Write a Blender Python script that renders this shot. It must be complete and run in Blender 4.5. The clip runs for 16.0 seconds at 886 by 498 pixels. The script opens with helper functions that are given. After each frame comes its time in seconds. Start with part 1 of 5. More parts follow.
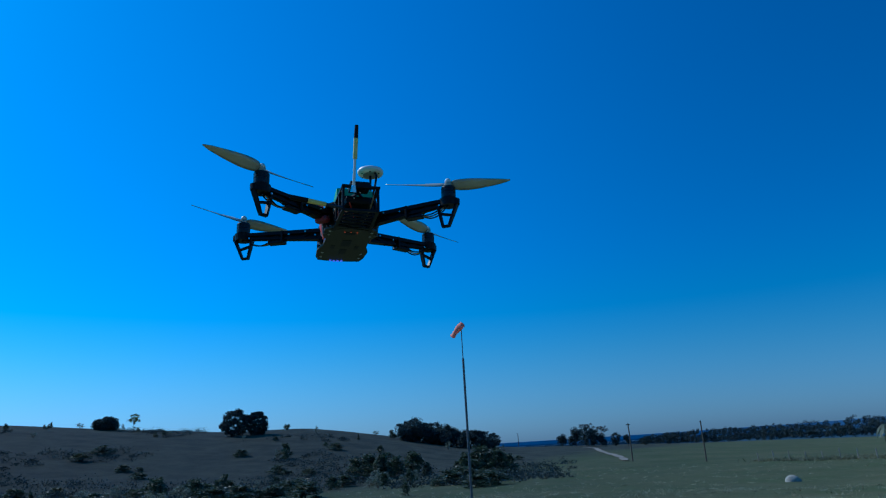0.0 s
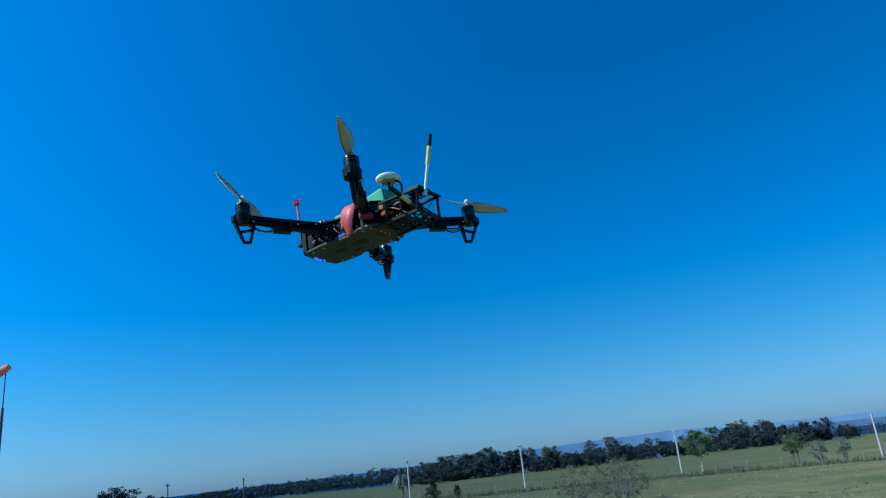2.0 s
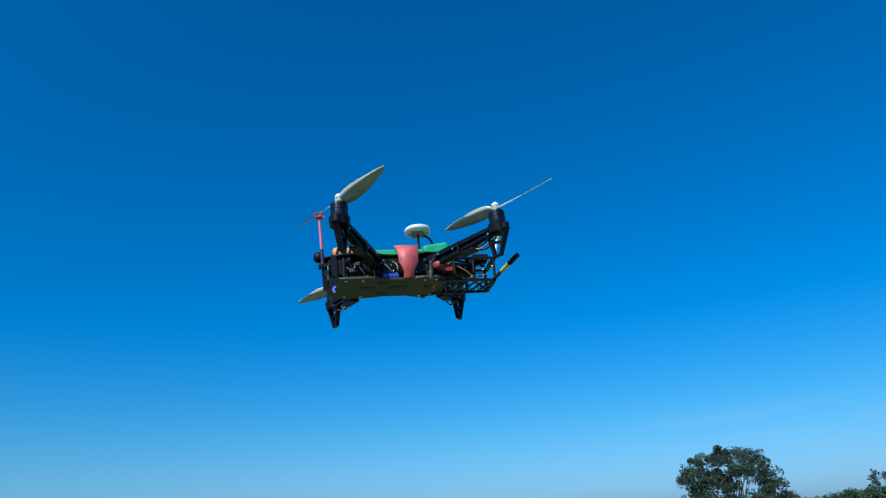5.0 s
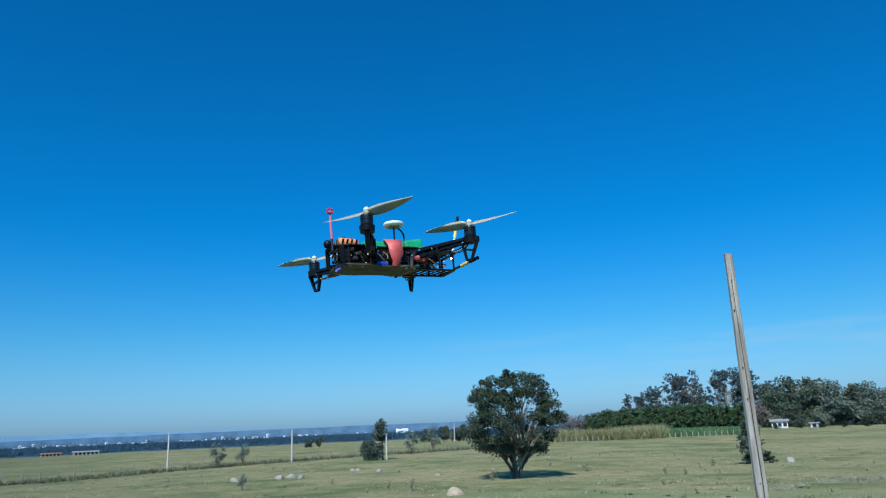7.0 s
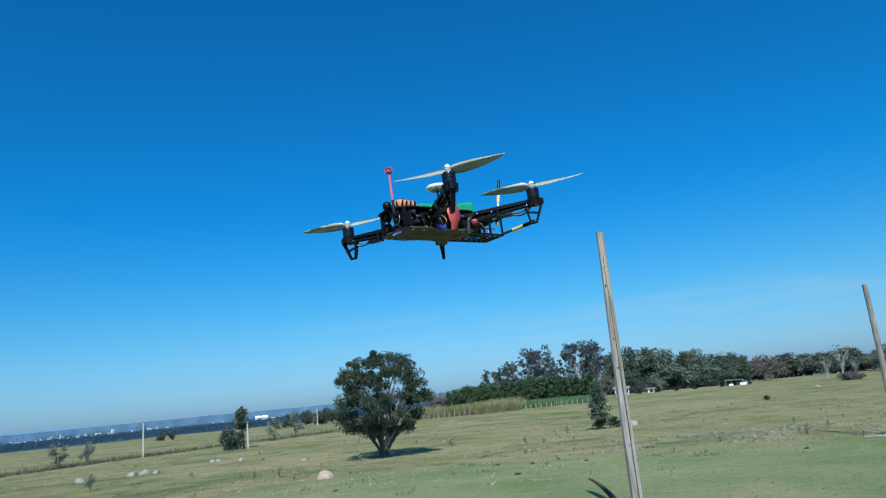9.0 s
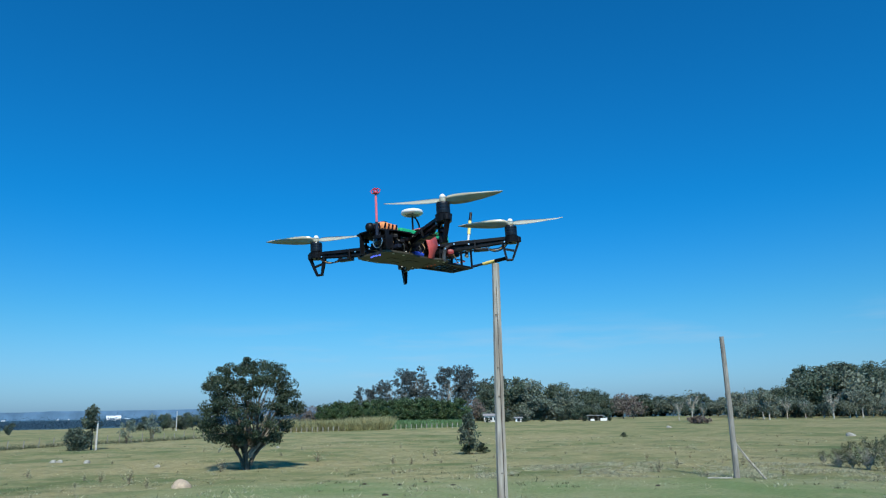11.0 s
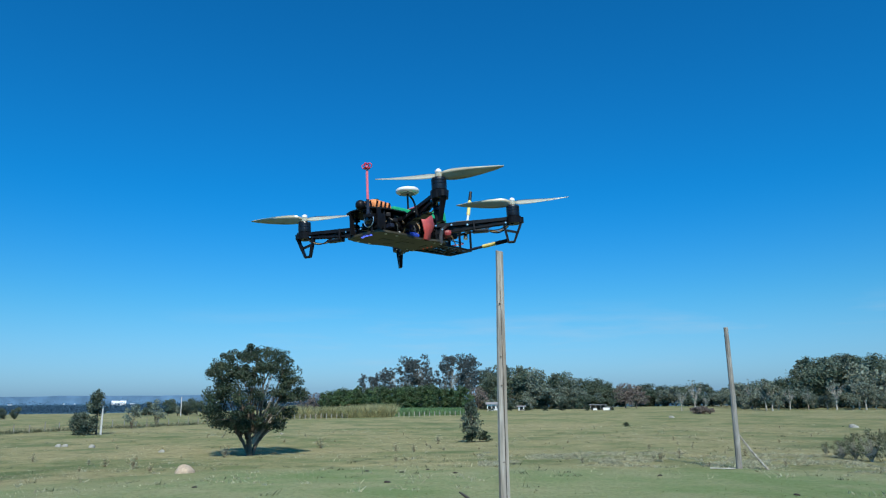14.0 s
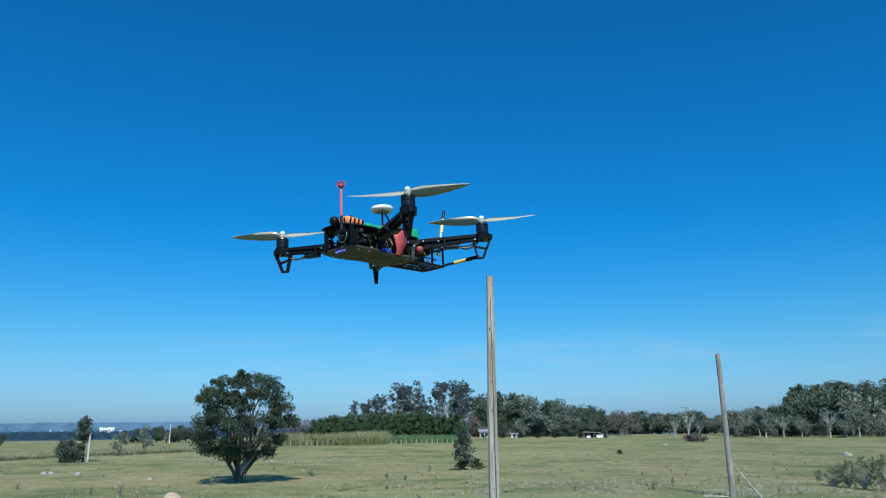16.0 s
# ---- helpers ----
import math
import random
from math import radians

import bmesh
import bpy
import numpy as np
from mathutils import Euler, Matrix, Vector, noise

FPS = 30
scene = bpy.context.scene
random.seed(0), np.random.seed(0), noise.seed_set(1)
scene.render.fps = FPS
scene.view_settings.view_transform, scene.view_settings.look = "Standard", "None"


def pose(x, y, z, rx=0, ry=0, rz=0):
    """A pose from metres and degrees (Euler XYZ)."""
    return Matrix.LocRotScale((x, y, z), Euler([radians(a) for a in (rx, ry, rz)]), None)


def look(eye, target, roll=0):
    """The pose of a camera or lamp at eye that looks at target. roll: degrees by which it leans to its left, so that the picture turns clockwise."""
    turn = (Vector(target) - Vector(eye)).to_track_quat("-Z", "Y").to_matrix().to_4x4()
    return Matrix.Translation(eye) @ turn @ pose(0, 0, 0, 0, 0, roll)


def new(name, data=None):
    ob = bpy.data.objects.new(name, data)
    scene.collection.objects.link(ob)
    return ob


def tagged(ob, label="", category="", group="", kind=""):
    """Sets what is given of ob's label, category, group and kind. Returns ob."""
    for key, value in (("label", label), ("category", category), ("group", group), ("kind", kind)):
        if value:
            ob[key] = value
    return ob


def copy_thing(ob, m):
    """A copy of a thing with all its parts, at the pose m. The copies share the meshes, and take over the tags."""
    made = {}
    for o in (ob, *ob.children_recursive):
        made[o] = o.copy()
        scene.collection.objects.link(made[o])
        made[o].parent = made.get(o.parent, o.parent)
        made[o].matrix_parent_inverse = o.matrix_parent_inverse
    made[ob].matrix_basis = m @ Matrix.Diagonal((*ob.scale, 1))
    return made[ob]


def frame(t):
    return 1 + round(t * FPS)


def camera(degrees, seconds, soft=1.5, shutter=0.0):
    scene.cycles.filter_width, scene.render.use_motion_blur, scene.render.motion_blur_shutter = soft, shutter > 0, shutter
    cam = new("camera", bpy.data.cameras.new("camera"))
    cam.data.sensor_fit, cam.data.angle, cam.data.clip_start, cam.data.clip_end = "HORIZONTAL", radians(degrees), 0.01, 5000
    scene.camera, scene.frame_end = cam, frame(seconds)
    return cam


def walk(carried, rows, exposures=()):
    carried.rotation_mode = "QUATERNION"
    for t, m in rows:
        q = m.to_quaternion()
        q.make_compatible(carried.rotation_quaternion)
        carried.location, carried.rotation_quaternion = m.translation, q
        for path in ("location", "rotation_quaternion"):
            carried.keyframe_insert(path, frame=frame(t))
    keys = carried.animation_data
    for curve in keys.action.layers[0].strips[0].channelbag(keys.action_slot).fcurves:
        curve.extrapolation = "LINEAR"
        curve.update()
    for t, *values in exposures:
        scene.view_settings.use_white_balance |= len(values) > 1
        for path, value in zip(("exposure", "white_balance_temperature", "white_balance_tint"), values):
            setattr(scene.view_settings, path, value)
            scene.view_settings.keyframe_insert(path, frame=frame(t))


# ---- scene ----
cam = camera(66.05, 16.0, soft=1.2)
PATH = [
    (0.0, 0.1277, -1.2862, 1.5759, 106.285, 3.167, -1.614),
    (0.5, -0.0520, -1.2892, 1.5489, 108.872, 4.480, -8.920),
    (1.0, -0.2803, -1.2161, 1.5530, 108.419, 3.539, -19.177),
    (1.5, -0.5276, -1.1824, 1.5407, 105.705, 4.590, -29.827),
    (2.0, -0.7028, -1.0777, 1.5331, 107.865, 6.066, -37.675),
    (2.5, -0.8936, -0.9568, 1.5502, 109.050, 4.126, -46.189),
    (3.0, -1.0522, -0.8600, 1.5517, 107.284, 2.247, -58.673),
    (3.5, -1.0613, -0.6926, 1.5316, 108.309, 3.177, -67.578),
    (6.0, -1.3904, 0.1497, 1.5935, 107.396, 2.887, -98.274),
    (6.5, -1.5265, 0.2178, 1.5851, 103.493, 2.971, -103.210),
    (7.0, -1.5911, 0.2272, 1.6118, 104.612, 2.316, -102.228),
    (7.5, -1.5688, 0.2836, 1.6116, 104.338, 1.718, -103.434),
    (8.0, -1.6035, 0.4969, 1.6085, 102.739, 3.049, -107.588),
    (8.5, -1.5435, 0.6091, 1.6267, 102.098, 3.286, -112.716),
    (9.0, -1.3749, 0.6325, 1.6196, 102.321, 5.376, -113.495),
    (9.5, -1.2985, 0.6557, 1.6379, 103.316, 4.731, -117.012),
    (10.0, -1.2811, 0.7202, 1.6571, 103.524, 1.796, -123.287),
    (12.5, -1.2718, 0.8183, 1.6566, 102.736, 0.526, -124.552),
    (13.0, -1.2263, 0.7729, 1.6598, 101.717, 0.565, -125.190),
    (13.5, -1.2116, 0.7427, 1.6681, 101.931, 0.424, -124.879),
    (14.0, -1.1984, 0.7250, 1.6645, 102.241, 0.627, -123.806),
    (14.5, -1.2005, 0.7135, 1.6538, 103.672, 0.702, -124.551),
    (15.0, -1.2210, 0.7097, 1.6377, 104.108, 0.569, -125.266),
    (15.5, -1.2496, 0.7171, 1.6319, 104.078, 0.605, -124.875),
    (16.0, -1.2681, 0.7165, 1.6296, 104.399, 0.558, -124.417),
]
EXPOSURES = [
    (0.0, -0.64, 5200, 10), (0.5, -0.64, 5150, 10), (1.0, -0.20, 5500, 10), (1.5, 0.00, 5700, 10), (2.0, -0.03, 5780, 10), (2.5, 0.22, 5980, 10),
    (3.5, 0.12, 6080, 10), (6.0, 0.0, 6020, 10), (7.0, 0.04, 6250, 10), (9.0, 0.08, 6480, 10), (16.0, 0.08, 6500, 10),
]
walk(cam, [(t, pose(x, y, z, a, b, c)) for t, x, y, z, a, b, c in PATH], EXPOSURES)

# ---- world and sun ----
SUN_AZ, SUN_EL = radians(-64), radians(43)
to_sun = Vector((math.sin(SUN_AZ) * math.cos(SUN_EL), math.cos(SUN_AZ) * math.cos(SUN_EL), math.sin(SUN_EL)))
sun = new("sun", bpy.data.lights.new("sun", "SUN"))
sun.data.energy, sun.data.angle, sun.data.color = 4.3, radians(0.53), (1.0, 0.94, 0.80)
sun.matrix_world = look(to_sun * 60, (0, 0, 0))

world = bpy.data.worlds.new("world")
scene.world = world
world.use_nodes = True
wn, wl = world.node_tree.nodes, world.node_tree.links
wn.clear()
sky = wn.new("ShaderNodeTexSky")
sky.sky_type, sky.sun_disc = "NISHITA", False
sky.sun_elevation, sky.sun_rotation = SUN_EL, SUN_AZ
sky.altitude, sky.air_density, sky.dust_density, sky.ozone_density = 200, 1.0, 0.8, 2.0
# the clear, deep blue of a dry winter sky
hue = wn.new("ShaderNodeMix")
hue.data_type, hue.blend_type = "RGBA", "MULTIPLY"
hue.inputs[0].default_value = 1.0
wl.new(sky.outputs[0], hue.inputs[6])
up_tc = wn.new("ShaderNodeTexCoord")
up_sep = wn.new("ShaderNodeSeparateXYZ")
wl.new(up_tc.outputs["Generated"], up_sep.inputs[0])
up_map = wn.new("ShaderNodeMapRange")
up_map.interpolation_type = "SMOOTHSTEP"
up_map.inputs["From Min"].default_value, up_map.inputs["From Max"].default_value = -0.10, 0.30
wl.new(up_sep.outputs["Z"], up_map.inputs[0])
tint = wn.new("ShaderNodeMix")
tint.data_type = "RGBA"
tint.inputs[6].default_value = (0.43, 0.69, 0.72, 1)
tint.inputs[7].default_value = (0.028, 0.618, 1.06, 1)
wl.new(up_map.outputs[0], tint.inputs[0])
low_map = wn.new("ShaderNodeMapRange")
low_map.interpolation_type = "SMOOTHSTEP"
low_map.inputs["From Min"].default_value, low_map.inputs["From Max"].default_value = -0.04, 0.15
wl.new(up_sep.outputs["Z"], low_map.inputs[0])
low = wn.new("ShaderNodeMix")
low.data_type = "RGBA"
low.inputs[6].default_value = (0.31, 0.56, 1.06, 1)
wl.new(low_map.outputs[0], low.inputs[0])
wl.new(tint.outputs[2], low.inputs[7])
wl.new(low.outputs[2], hue.inputs[7])
# the sky brightens towards the sun
glow_dot = wn.new("ShaderNodeVectorMath")
glow_dot.operation = "DOT_PRODUCT"
glow_dot.inputs[1].default_value = to_sun
wl.new(up_tc.outputs["Generated"], glow_dot.inputs[0])
glow_map = wn.new("ShaderNodeMapRange")
glow_map.interpolation_type = "SMOOTHSTEP"
glow_map.inputs["From Min"].default_value, glow_map.inputs["From Max"].default_value = 0.0, 0.9
glow_map.inputs["To Min"].default_value, glow_map.inputs["To Max"].default_value = 1.0, 1.48
wl.new(glow_dot.outputs["Value"], glow_map.inputs[0])
aureole = wn.new("ShaderNodeVectorMath")
aureole.operation = "SCALE"
wl.new(hue.outputs[2], aureole.inputs[0])
wl.new(glow_map.outputs[0], aureole.inputs["Scale"])
# thin streaks of cirrus low over the fields
tc = wn.new("ShaderNodeTexCoord")
mp = wn.new("ShaderNodeMapping")
mp.inputs["Scale"].default_value = (2.2, 2.2, 19.0)
mp.inputs["Rotation"].default_value = (radians(2), radians(-3), 0)
nz = wn.new("ShaderNodeTexNoise")
nz.inputs["Scale"].default_value, nz.inputs["Detail"].default_value, nz.inputs["Roughness"].default_value = 1.5, 6, 0.55
cr = wn.new("ShaderNodeMapRange")
cr.inputs["From Min"].default_value, cr.inputs["From Max"].default_value = 0.5, 0.75
sep = wn.new("ShaderNodeSeparateXYZ")
lo = wn.new("ShaderNodeMapRange")
lo.interpolation_type = "SMOOTHSTEP"
lo.inputs["From Min"].default_value, lo.inputs["From Max"].default_value = 0.02, 0.07
hi = wn.new("ShaderNodeMapRange")
hi.interpolation_type = "SMOOTHSTEP"
hi.inputs["From Min"].default_value, hi.inputs["From Max"].default_value = 0.14, 0.085
south = wn.new("ShaderNodeMapRange")
south.interpolation_type = "SMOOTHSTEP"
south.inputs["From Min"].default_value, south.inputs["From Max"].default_value = -0.05, -0.5
m1, m2, m3, m4 = [wn.new("ShaderNodeMath") for _ in range(4)]
for m in (m1, m2, m3, m4):
    m.operation = "MULTIPLY"
m4.inputs[1].default_value = 0.42
wl.new(tc.outputs["Generated"], mp.inputs["Vector"])
wl.new(mp.outputs[0], nz.inputs["Vector"])
wl.new(nz.outputs[0], cr.inputs[0])
wl.new(tc.outputs["Generated"], sep.inputs[0])
wl.new(sep.outputs["Z"], lo.inputs[0])
wl.new(sep.outputs["Z"], hi.inputs[0])
wl.new(sep.outputs["Y"], south.inputs[0])
wl.new(cr.outputs[0], m1.inputs[0]); wl.new(lo.outputs[0], m1.inputs[1])
wl.new(m1.outputs[0], m2.inputs[0]); wl.new(hi.outputs[0], m2.inputs[1])
wl.new(m2.outputs[0], m3.inputs[0]); wl.new(south.outputs[0], m3.inputs[1])
wl.new(m3.outputs[0], m4.inputs[0])
mixc = wn.new("ShaderNodeMix")
mixc.data_type = "RGBA"
wl.new(m4.outputs[0], mixc.inputs[0])
wl.new(aureole.outputs[0], mixc.inputs[6])
mixc.inputs[7].default_value = (3.6, 4.6, 5.6, 1)
bg = wn.new("ShaderNodeBackground")
bg.inputs["Strength"].default_value = 0.125
out = wn.new("ShaderNodeOutputWorld")
wl.new(mixc.outputs[2], bg.inputs["Color"])
wl.new(bg.outputs[0], out.inputs["Surface"])

# ---- materials ----
def material(name, color, rough=0.6, metal=0.0, vary=0.25, scale=8.0, bump=0.0, color2=None, coarse=None, spec=0.5, translucent=0.0, random_tint=0.0, island=False, stretch=None):
    """Principled material with fine and coarse variation of colour, roughness and relief."""
    m = bpy.data.materials.new(name)
    m.use_nodes = True
    n, l = m.node_tree.nodes, m.node_tree.links
    p = n["Principled BSDF"]
    p.inputs["Roughness"].default_value, p.inputs["Metallic"].default_value = rough, metal
    p.inputs["Specular IOR Level"].default_value = spec
    tcn = n.new("ShaderNodeTexCoord")
    fine = n.new("ShaderNodeTexNoise")
    fine.inputs["Scale"].default_value, fine.inputs["Detail"].default_value = scale, 6
    big = n.new("ShaderNodeTexNoise")
    big.inputs["Scale"].default_value, big.inputs["Detail"].default_value = coarse or scale / 9, 3
    vec = tcn.outputs["Object"]
    if stretch:
        mpn = n.new("ShaderNodeMapping")
        mpn.inputs["Scale"].default_value = stretch
        l.new(vec, mpn.inputs["Vector"])
        vec = mpn.outputs[0]
    for k in (fine, big):
        l.new(vec, k.inputs["Vector"])
    c2 = color2 or [c * 0.55 for c in color]
    ramp = n.new("ShaderNodeMapRange")
    ramp.inputs["From Min"].default_value, ramp.inputs["From Max"].default_value = 0.35, 0.65
    l.new(big.outputs[0], ramp.inputs[0])
    mix = n.new("ShaderNodeMix")
    mix.data_type = "RGBA"
    mix.inputs[6].default_value, mix.inputs[7].default_value = (*color, 1), (*c2, 1)
    mul = n.new("ShaderNodeMath")
    mul.operation = "MULTIPLY"
    mul.inputs[1].default_value = 1.0 if color2 else vary
    l.new(ramp.outputs[0], mul.inputs[0])
    l.new(mul.outputs[0], mix.inputs[0])
    hs = n.new("ShaderNodeHueSaturation")
    val = n.new("ShaderNodeMapRange")
    val.inputs["From Min"].default_value, val.inputs["From Max"].default_value = 0.3, 0.7
    val.inputs["To Min"].default_value, val.inputs["To Max"].default_value = 1 - vary, 1 + vary
    l.new(fine.outputs[0], val.inputs[0])
    src = val.outputs[0]
    if random_tint or island:
        if island:
            g = n.new("ShaderNodeNewGeometry")
            rnd = g.outputs["Random Per Island"]
        else:
            oi = n.new("ShaderNodeObjectInfo")
            rnd = oi.outputs["Random"]
        rm = n.new("ShaderNodeMapRange")
        rm.inputs["To Min"].default_value, rm.inputs["To Max"].default_value = 1 - random_tint, 1 + random_tint
        l.new(rnd, rm.inputs[0])
        mm = n.new("ShaderNodeMath")
        mm.operation = "MULTIPLY"
        l.new(src, mm.inputs[0])
        l.new(rm.outputs[0], mm.inputs[1])
        src = mm.outputs[0]
    l.new(src, hs.inputs["Value"])
    l.new(mix.outputs[2], hs.inputs["Color"])
    l.new(hs.outputs[0], p.inputs["Base Color"])
    rr = n.new("ShaderNodeMapRange")
    rr.inputs["To Min"].default_value, rr.inputs["To Max"].default_value = max(0.02, rough - 0.12), min(1, rough + 0.12)
    l.new(fine.outputs[0], rr.inputs[0])
    l.new(rr.outputs[0], p.inputs["Roughness"])
    if bump:
        b = n.new("ShaderNodeBump")
        b.inputs["Strength"].default_value, b.inputs["Distance"].default_value = 0.6, bump
        l.new(fine.outputs[0], b.inputs["Height"])
        l.new(b.outputs[0], p.inputs["Normal"])
    if translucent:
        t = n.new("ShaderNodeBsdfTranslucent")
        l.new(hs.outputs[0], t.inputs["Color"])
        ms = n.new("ShaderNodeMixShader")
        ms.inputs[0].default_value = translucent
        l.new(p.outputs[0], ms.inputs[1])
        l.new(t.outputs[0], ms.inputs[2])
        l.new(ms.outputs[0], n["Material Output"].inputs["Surface"])
    return m


NYLON = material("black nylon", (0.007, 0.007, 0.009), 0.40, vary=0.3, scale=60, bump=0.0004, spec=0.16)
PLATE = material("glass fibre plate", (0.048, 0.043, 0.028), 0.6, vary=0.25, scale=90)
CARBON = material("dark plate", (0.008, 0.008, 0.010), 0.45, vary=0.3, scale=120, spec=0.2)
ALU = material("aluminium", (0.72, 0.73, 0.75), 0.28, metal=1.0, vary=0.1, scale=80)
MOTOR = material("black anodised bell", (0.010, 0.010, 0.013), 0.3, metal=0.3, vary=0.2, scale=80)
COPPER = material("copper winding", (0.45, 0.2, 0.08), 0.4, metal=0.8, scale=300)
PROP = material("pale plastic propeller", (0.52, 0.50, 0.39), 0.30, vary=0.12, scale=40, translucent=0.12)
WHITE = material("white plastic", (0.8, 0.8, 0.77), 0.4, vary=0.08, scale=40)
GREY = material("grey plastic", (0.2, 0.2, 0.2), 0.5, vary=0.2, scale=60)
YELLOW = material("yellow tube", (0.86, 0.68, 0.20), 0.45, vary=0.15, scale=60)
BLUEBLACK = material("dark blue rubber", (0.012, 0.018, 0.04), 0.5, vary=0.2, scale=60)
REDPL = material("red plastic", (0.72, 0.06, 0.10), 0.4, vary=0.15, scale=60)
PINK = material("pale red tube", (0.85, 0.18, 0.22), 0.4, vary=0.12, scale=60)
STRAP = material("pinkish red strap", (0.80, 0.20, 0.18), 0.5, vary=0.25, scale=45, color2=(0.62, 0.10, 0.09), bump=0.0015)
DARKGREY = material("dark grey plastic", (0.055, 0.056, 0.06), 0.4, vary=0.2, scale=60)
DARKRED = material("dark red sleeve", (0.30, 0.035, 0.035), 0.5, vary=0.3, scale=80)
GREEN = material("green foam", (0.01, 0.40, 0.17), 0.6, vary=0.15, scale=40)
ORANGE = material("orange foam", (0.85, 0.28, 0.09), 0.6, vary=0.2, scale=50, color2=(0.8, 0.4, 0.2))
TAN = material("tan tape", (0.42, 0.27, 0.13), 0.6, vary=0.25, scale=60)
BOARD = material("circuit board", (0.05, 0.03, 0.02), 0.5, vary=0.5, scale=220)
REDWIRE = material("red wire", (0.55, 0.03, 0.02), 0.45, scale=60)
GLASS = material("dark lens glass", (0.01, 0.01, 0.015), 0.06, spec=0.9, vary=0.05)
BLUELED = bpy.data.materials.new("blue led")
BLUELED.use_nodes = True
_p = BLUELED.node_tree.nodes["Principled BSDF"]
_p.inputs["Base Color"].default_value = (0.05, 0.08, 0.5, 1)
_p.inputs["Emission Color"].default_value = (0.12, 0.2, 1.0, 1)
_p.inputs["Emission Strength"].default_value = 0.9
REDLED = bpy.data.materials.new("red led")
REDLED.use_nodes = True
_p = REDLED.node_tree.nodes["Principled BSDF"]
_p.inputs["Base Color"].default_value = (0.5, 0.05, 0.02, 1)
_p.inputs["Emission Color"].default_value = (1.0, 0.12, 0.03, 1)
_p.inputs["Emission Strength"].default_value = 0.35

SOCK = material("faded orange cloth", (0.92, 0.34, 0.24), 0.75, vary=0.15, scale=20, translucent=0.3)
STEEL = material("painted steel pole", (0.10, 0.10, 0.11), 0.5, vary=0.3, scale=12, metal=0.2)
CONCRETE = material("pale concrete", (0.55, 0.54, 0.50), 0.85, vary=0.15, scale=6, bump=0.01)
WOOD = material("weathered wood", (0.37, 0.35, 0.305), 0.85, vary=0.35, scale=22, bump=0.008, color2=(0.23, 0.195, 0.15), coarse=7.0, stretch=(1, 1, 0.09))
GREYWOOD = material("grey weathered wood", (0.30, 0.285, 0.25), 0.9, vary=0.35, scale=22, bump=0.008, color2=(0.19, 0.175, 0.15), coarse=6.0, stretch=(1, 1, 0.09))
DARKHOLE = material("dark knot", (0.03, 0.022, 0.016), 0.9, scale=40)
RUBBER = material("black rubber", (0.015, 0.015, 0.015), 0.6, vary=0.2, scale=30)
ROCK = material("pale field stone", (0.35, 0.335, 0.285), 0.9, vary=0.25, scale=5, bump=0.03)
MOUND = material("pinkish earth mound", (0.48, 0.37, 0.26), 0.95, vary=0.25, scale=6, bump=0.03)
BARK = material("grey-brown bark", (0.12, 0.095, 0.07), 0.9, vary=0.35, scale=6, bump=0.02)
PALEBARK = material("pale grey bark", (0.42, 0.39, 0.33), 0.9, vary=0.3, scale=5, bump=0.02)
LEAF_DARK = material("dark olive leaves", (0.060, 0.090, 0.060), 0.65, vary=0.3, scale=1.2, translucent=0.2, random_tint=0.4, island=True, color2=(0.098, 0.125, 0.090), coarse=0.3)
LEAF_OLIVE = material("olive leaves", (0.034, 0.060, 0.032), 0.55, vary=0.3, scale=1.2, translucent=0.3, random_tint=0.45, island=True, color2=(0.058, 0.080, 0.042), coarse=0.3)
LEAF_MID = material("mid green leaves", (0.084, 0.128, 0.080), 0.6, vary=0.3, scale=1.0, translucent=0.35, random_tint=0.4, island=True, color2=(0.125, 0.152, 0.105), coarse=0.25)
LEAF_LIGHT = material("light green leaves", (0.12, 0.17, 0.055), 0.55, vary=0.3, scale=1.0, translucent=0.3, random_tint=0.4, island=True)
LEAF_GREY = material("grey-green sparse leaves", (0.165, 0.205, 0.155), 0.6, vary=0.3, scale=1.0, translucent=0.25, random_tint=0.4, island=True)
LEAF_EUC = material("blue-grey gum leaves", (0.050, 0.072, 0.072), 0.6, vary=0.3, scale=1.2, translucent=0.2, random_tint=0.4, island=True, color2=(0.080, 0.100, 0.098), coarse=0.3)
LEAF_BROWN = material("reddish dry twigs", (0.155, 0.125, 0.105), 0.8, vary=0.3, scale=1.0, random_tint=0.4, island=True)
# blue distance haze is put into the far woods' leaf colour
LEAF_FAR = material("haze-blue far woods", (0.042, 0.084, 0.122), 0.9, vary=0.15, scale=0.15, random_tint=0.12, island=True, spec=0.05)
# wooded rise already tinted with the blue of distance haze
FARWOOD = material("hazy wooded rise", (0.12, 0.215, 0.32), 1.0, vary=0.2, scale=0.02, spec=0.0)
# haze blue and backlit darkness of the wood go into this leaf colour
LEAF_WOOD = material("dark haze-blue leaves", (0.040, 0.062, 0.064), 0.8, vary=0.3, scale=0.8, translucent=0.1, random_tint=0.4, island=True, color2=(0.062, 0.082, 0.076), coarse=0.2, spec=0.1)
LEAF_HEDGE = material("fresh green leaves", (0.085, 0.150, 0.055), 0.5, vary=0.35, scale=0.9, translucent=0.3, random_tint=0.5, island=True, color2=(0.05, 0.085, 0.04), coarse=0.25)
LEAF_PALE = material("pale dusty leaves", (0.185, 0.215, 0.155), 0.65, vary=0.3, scale=1.0, translucent=0.25, random_tint=0.45, island=True, color2=(0.15, 0.17, 0.12), coarse=0.2)
CROPLEAF = material("bright green crop", (0.125, 0.225, 0.085), 0.6, vary=0.25, scale=0.6, translucent=0.3, random_tint=0.35, island=True)
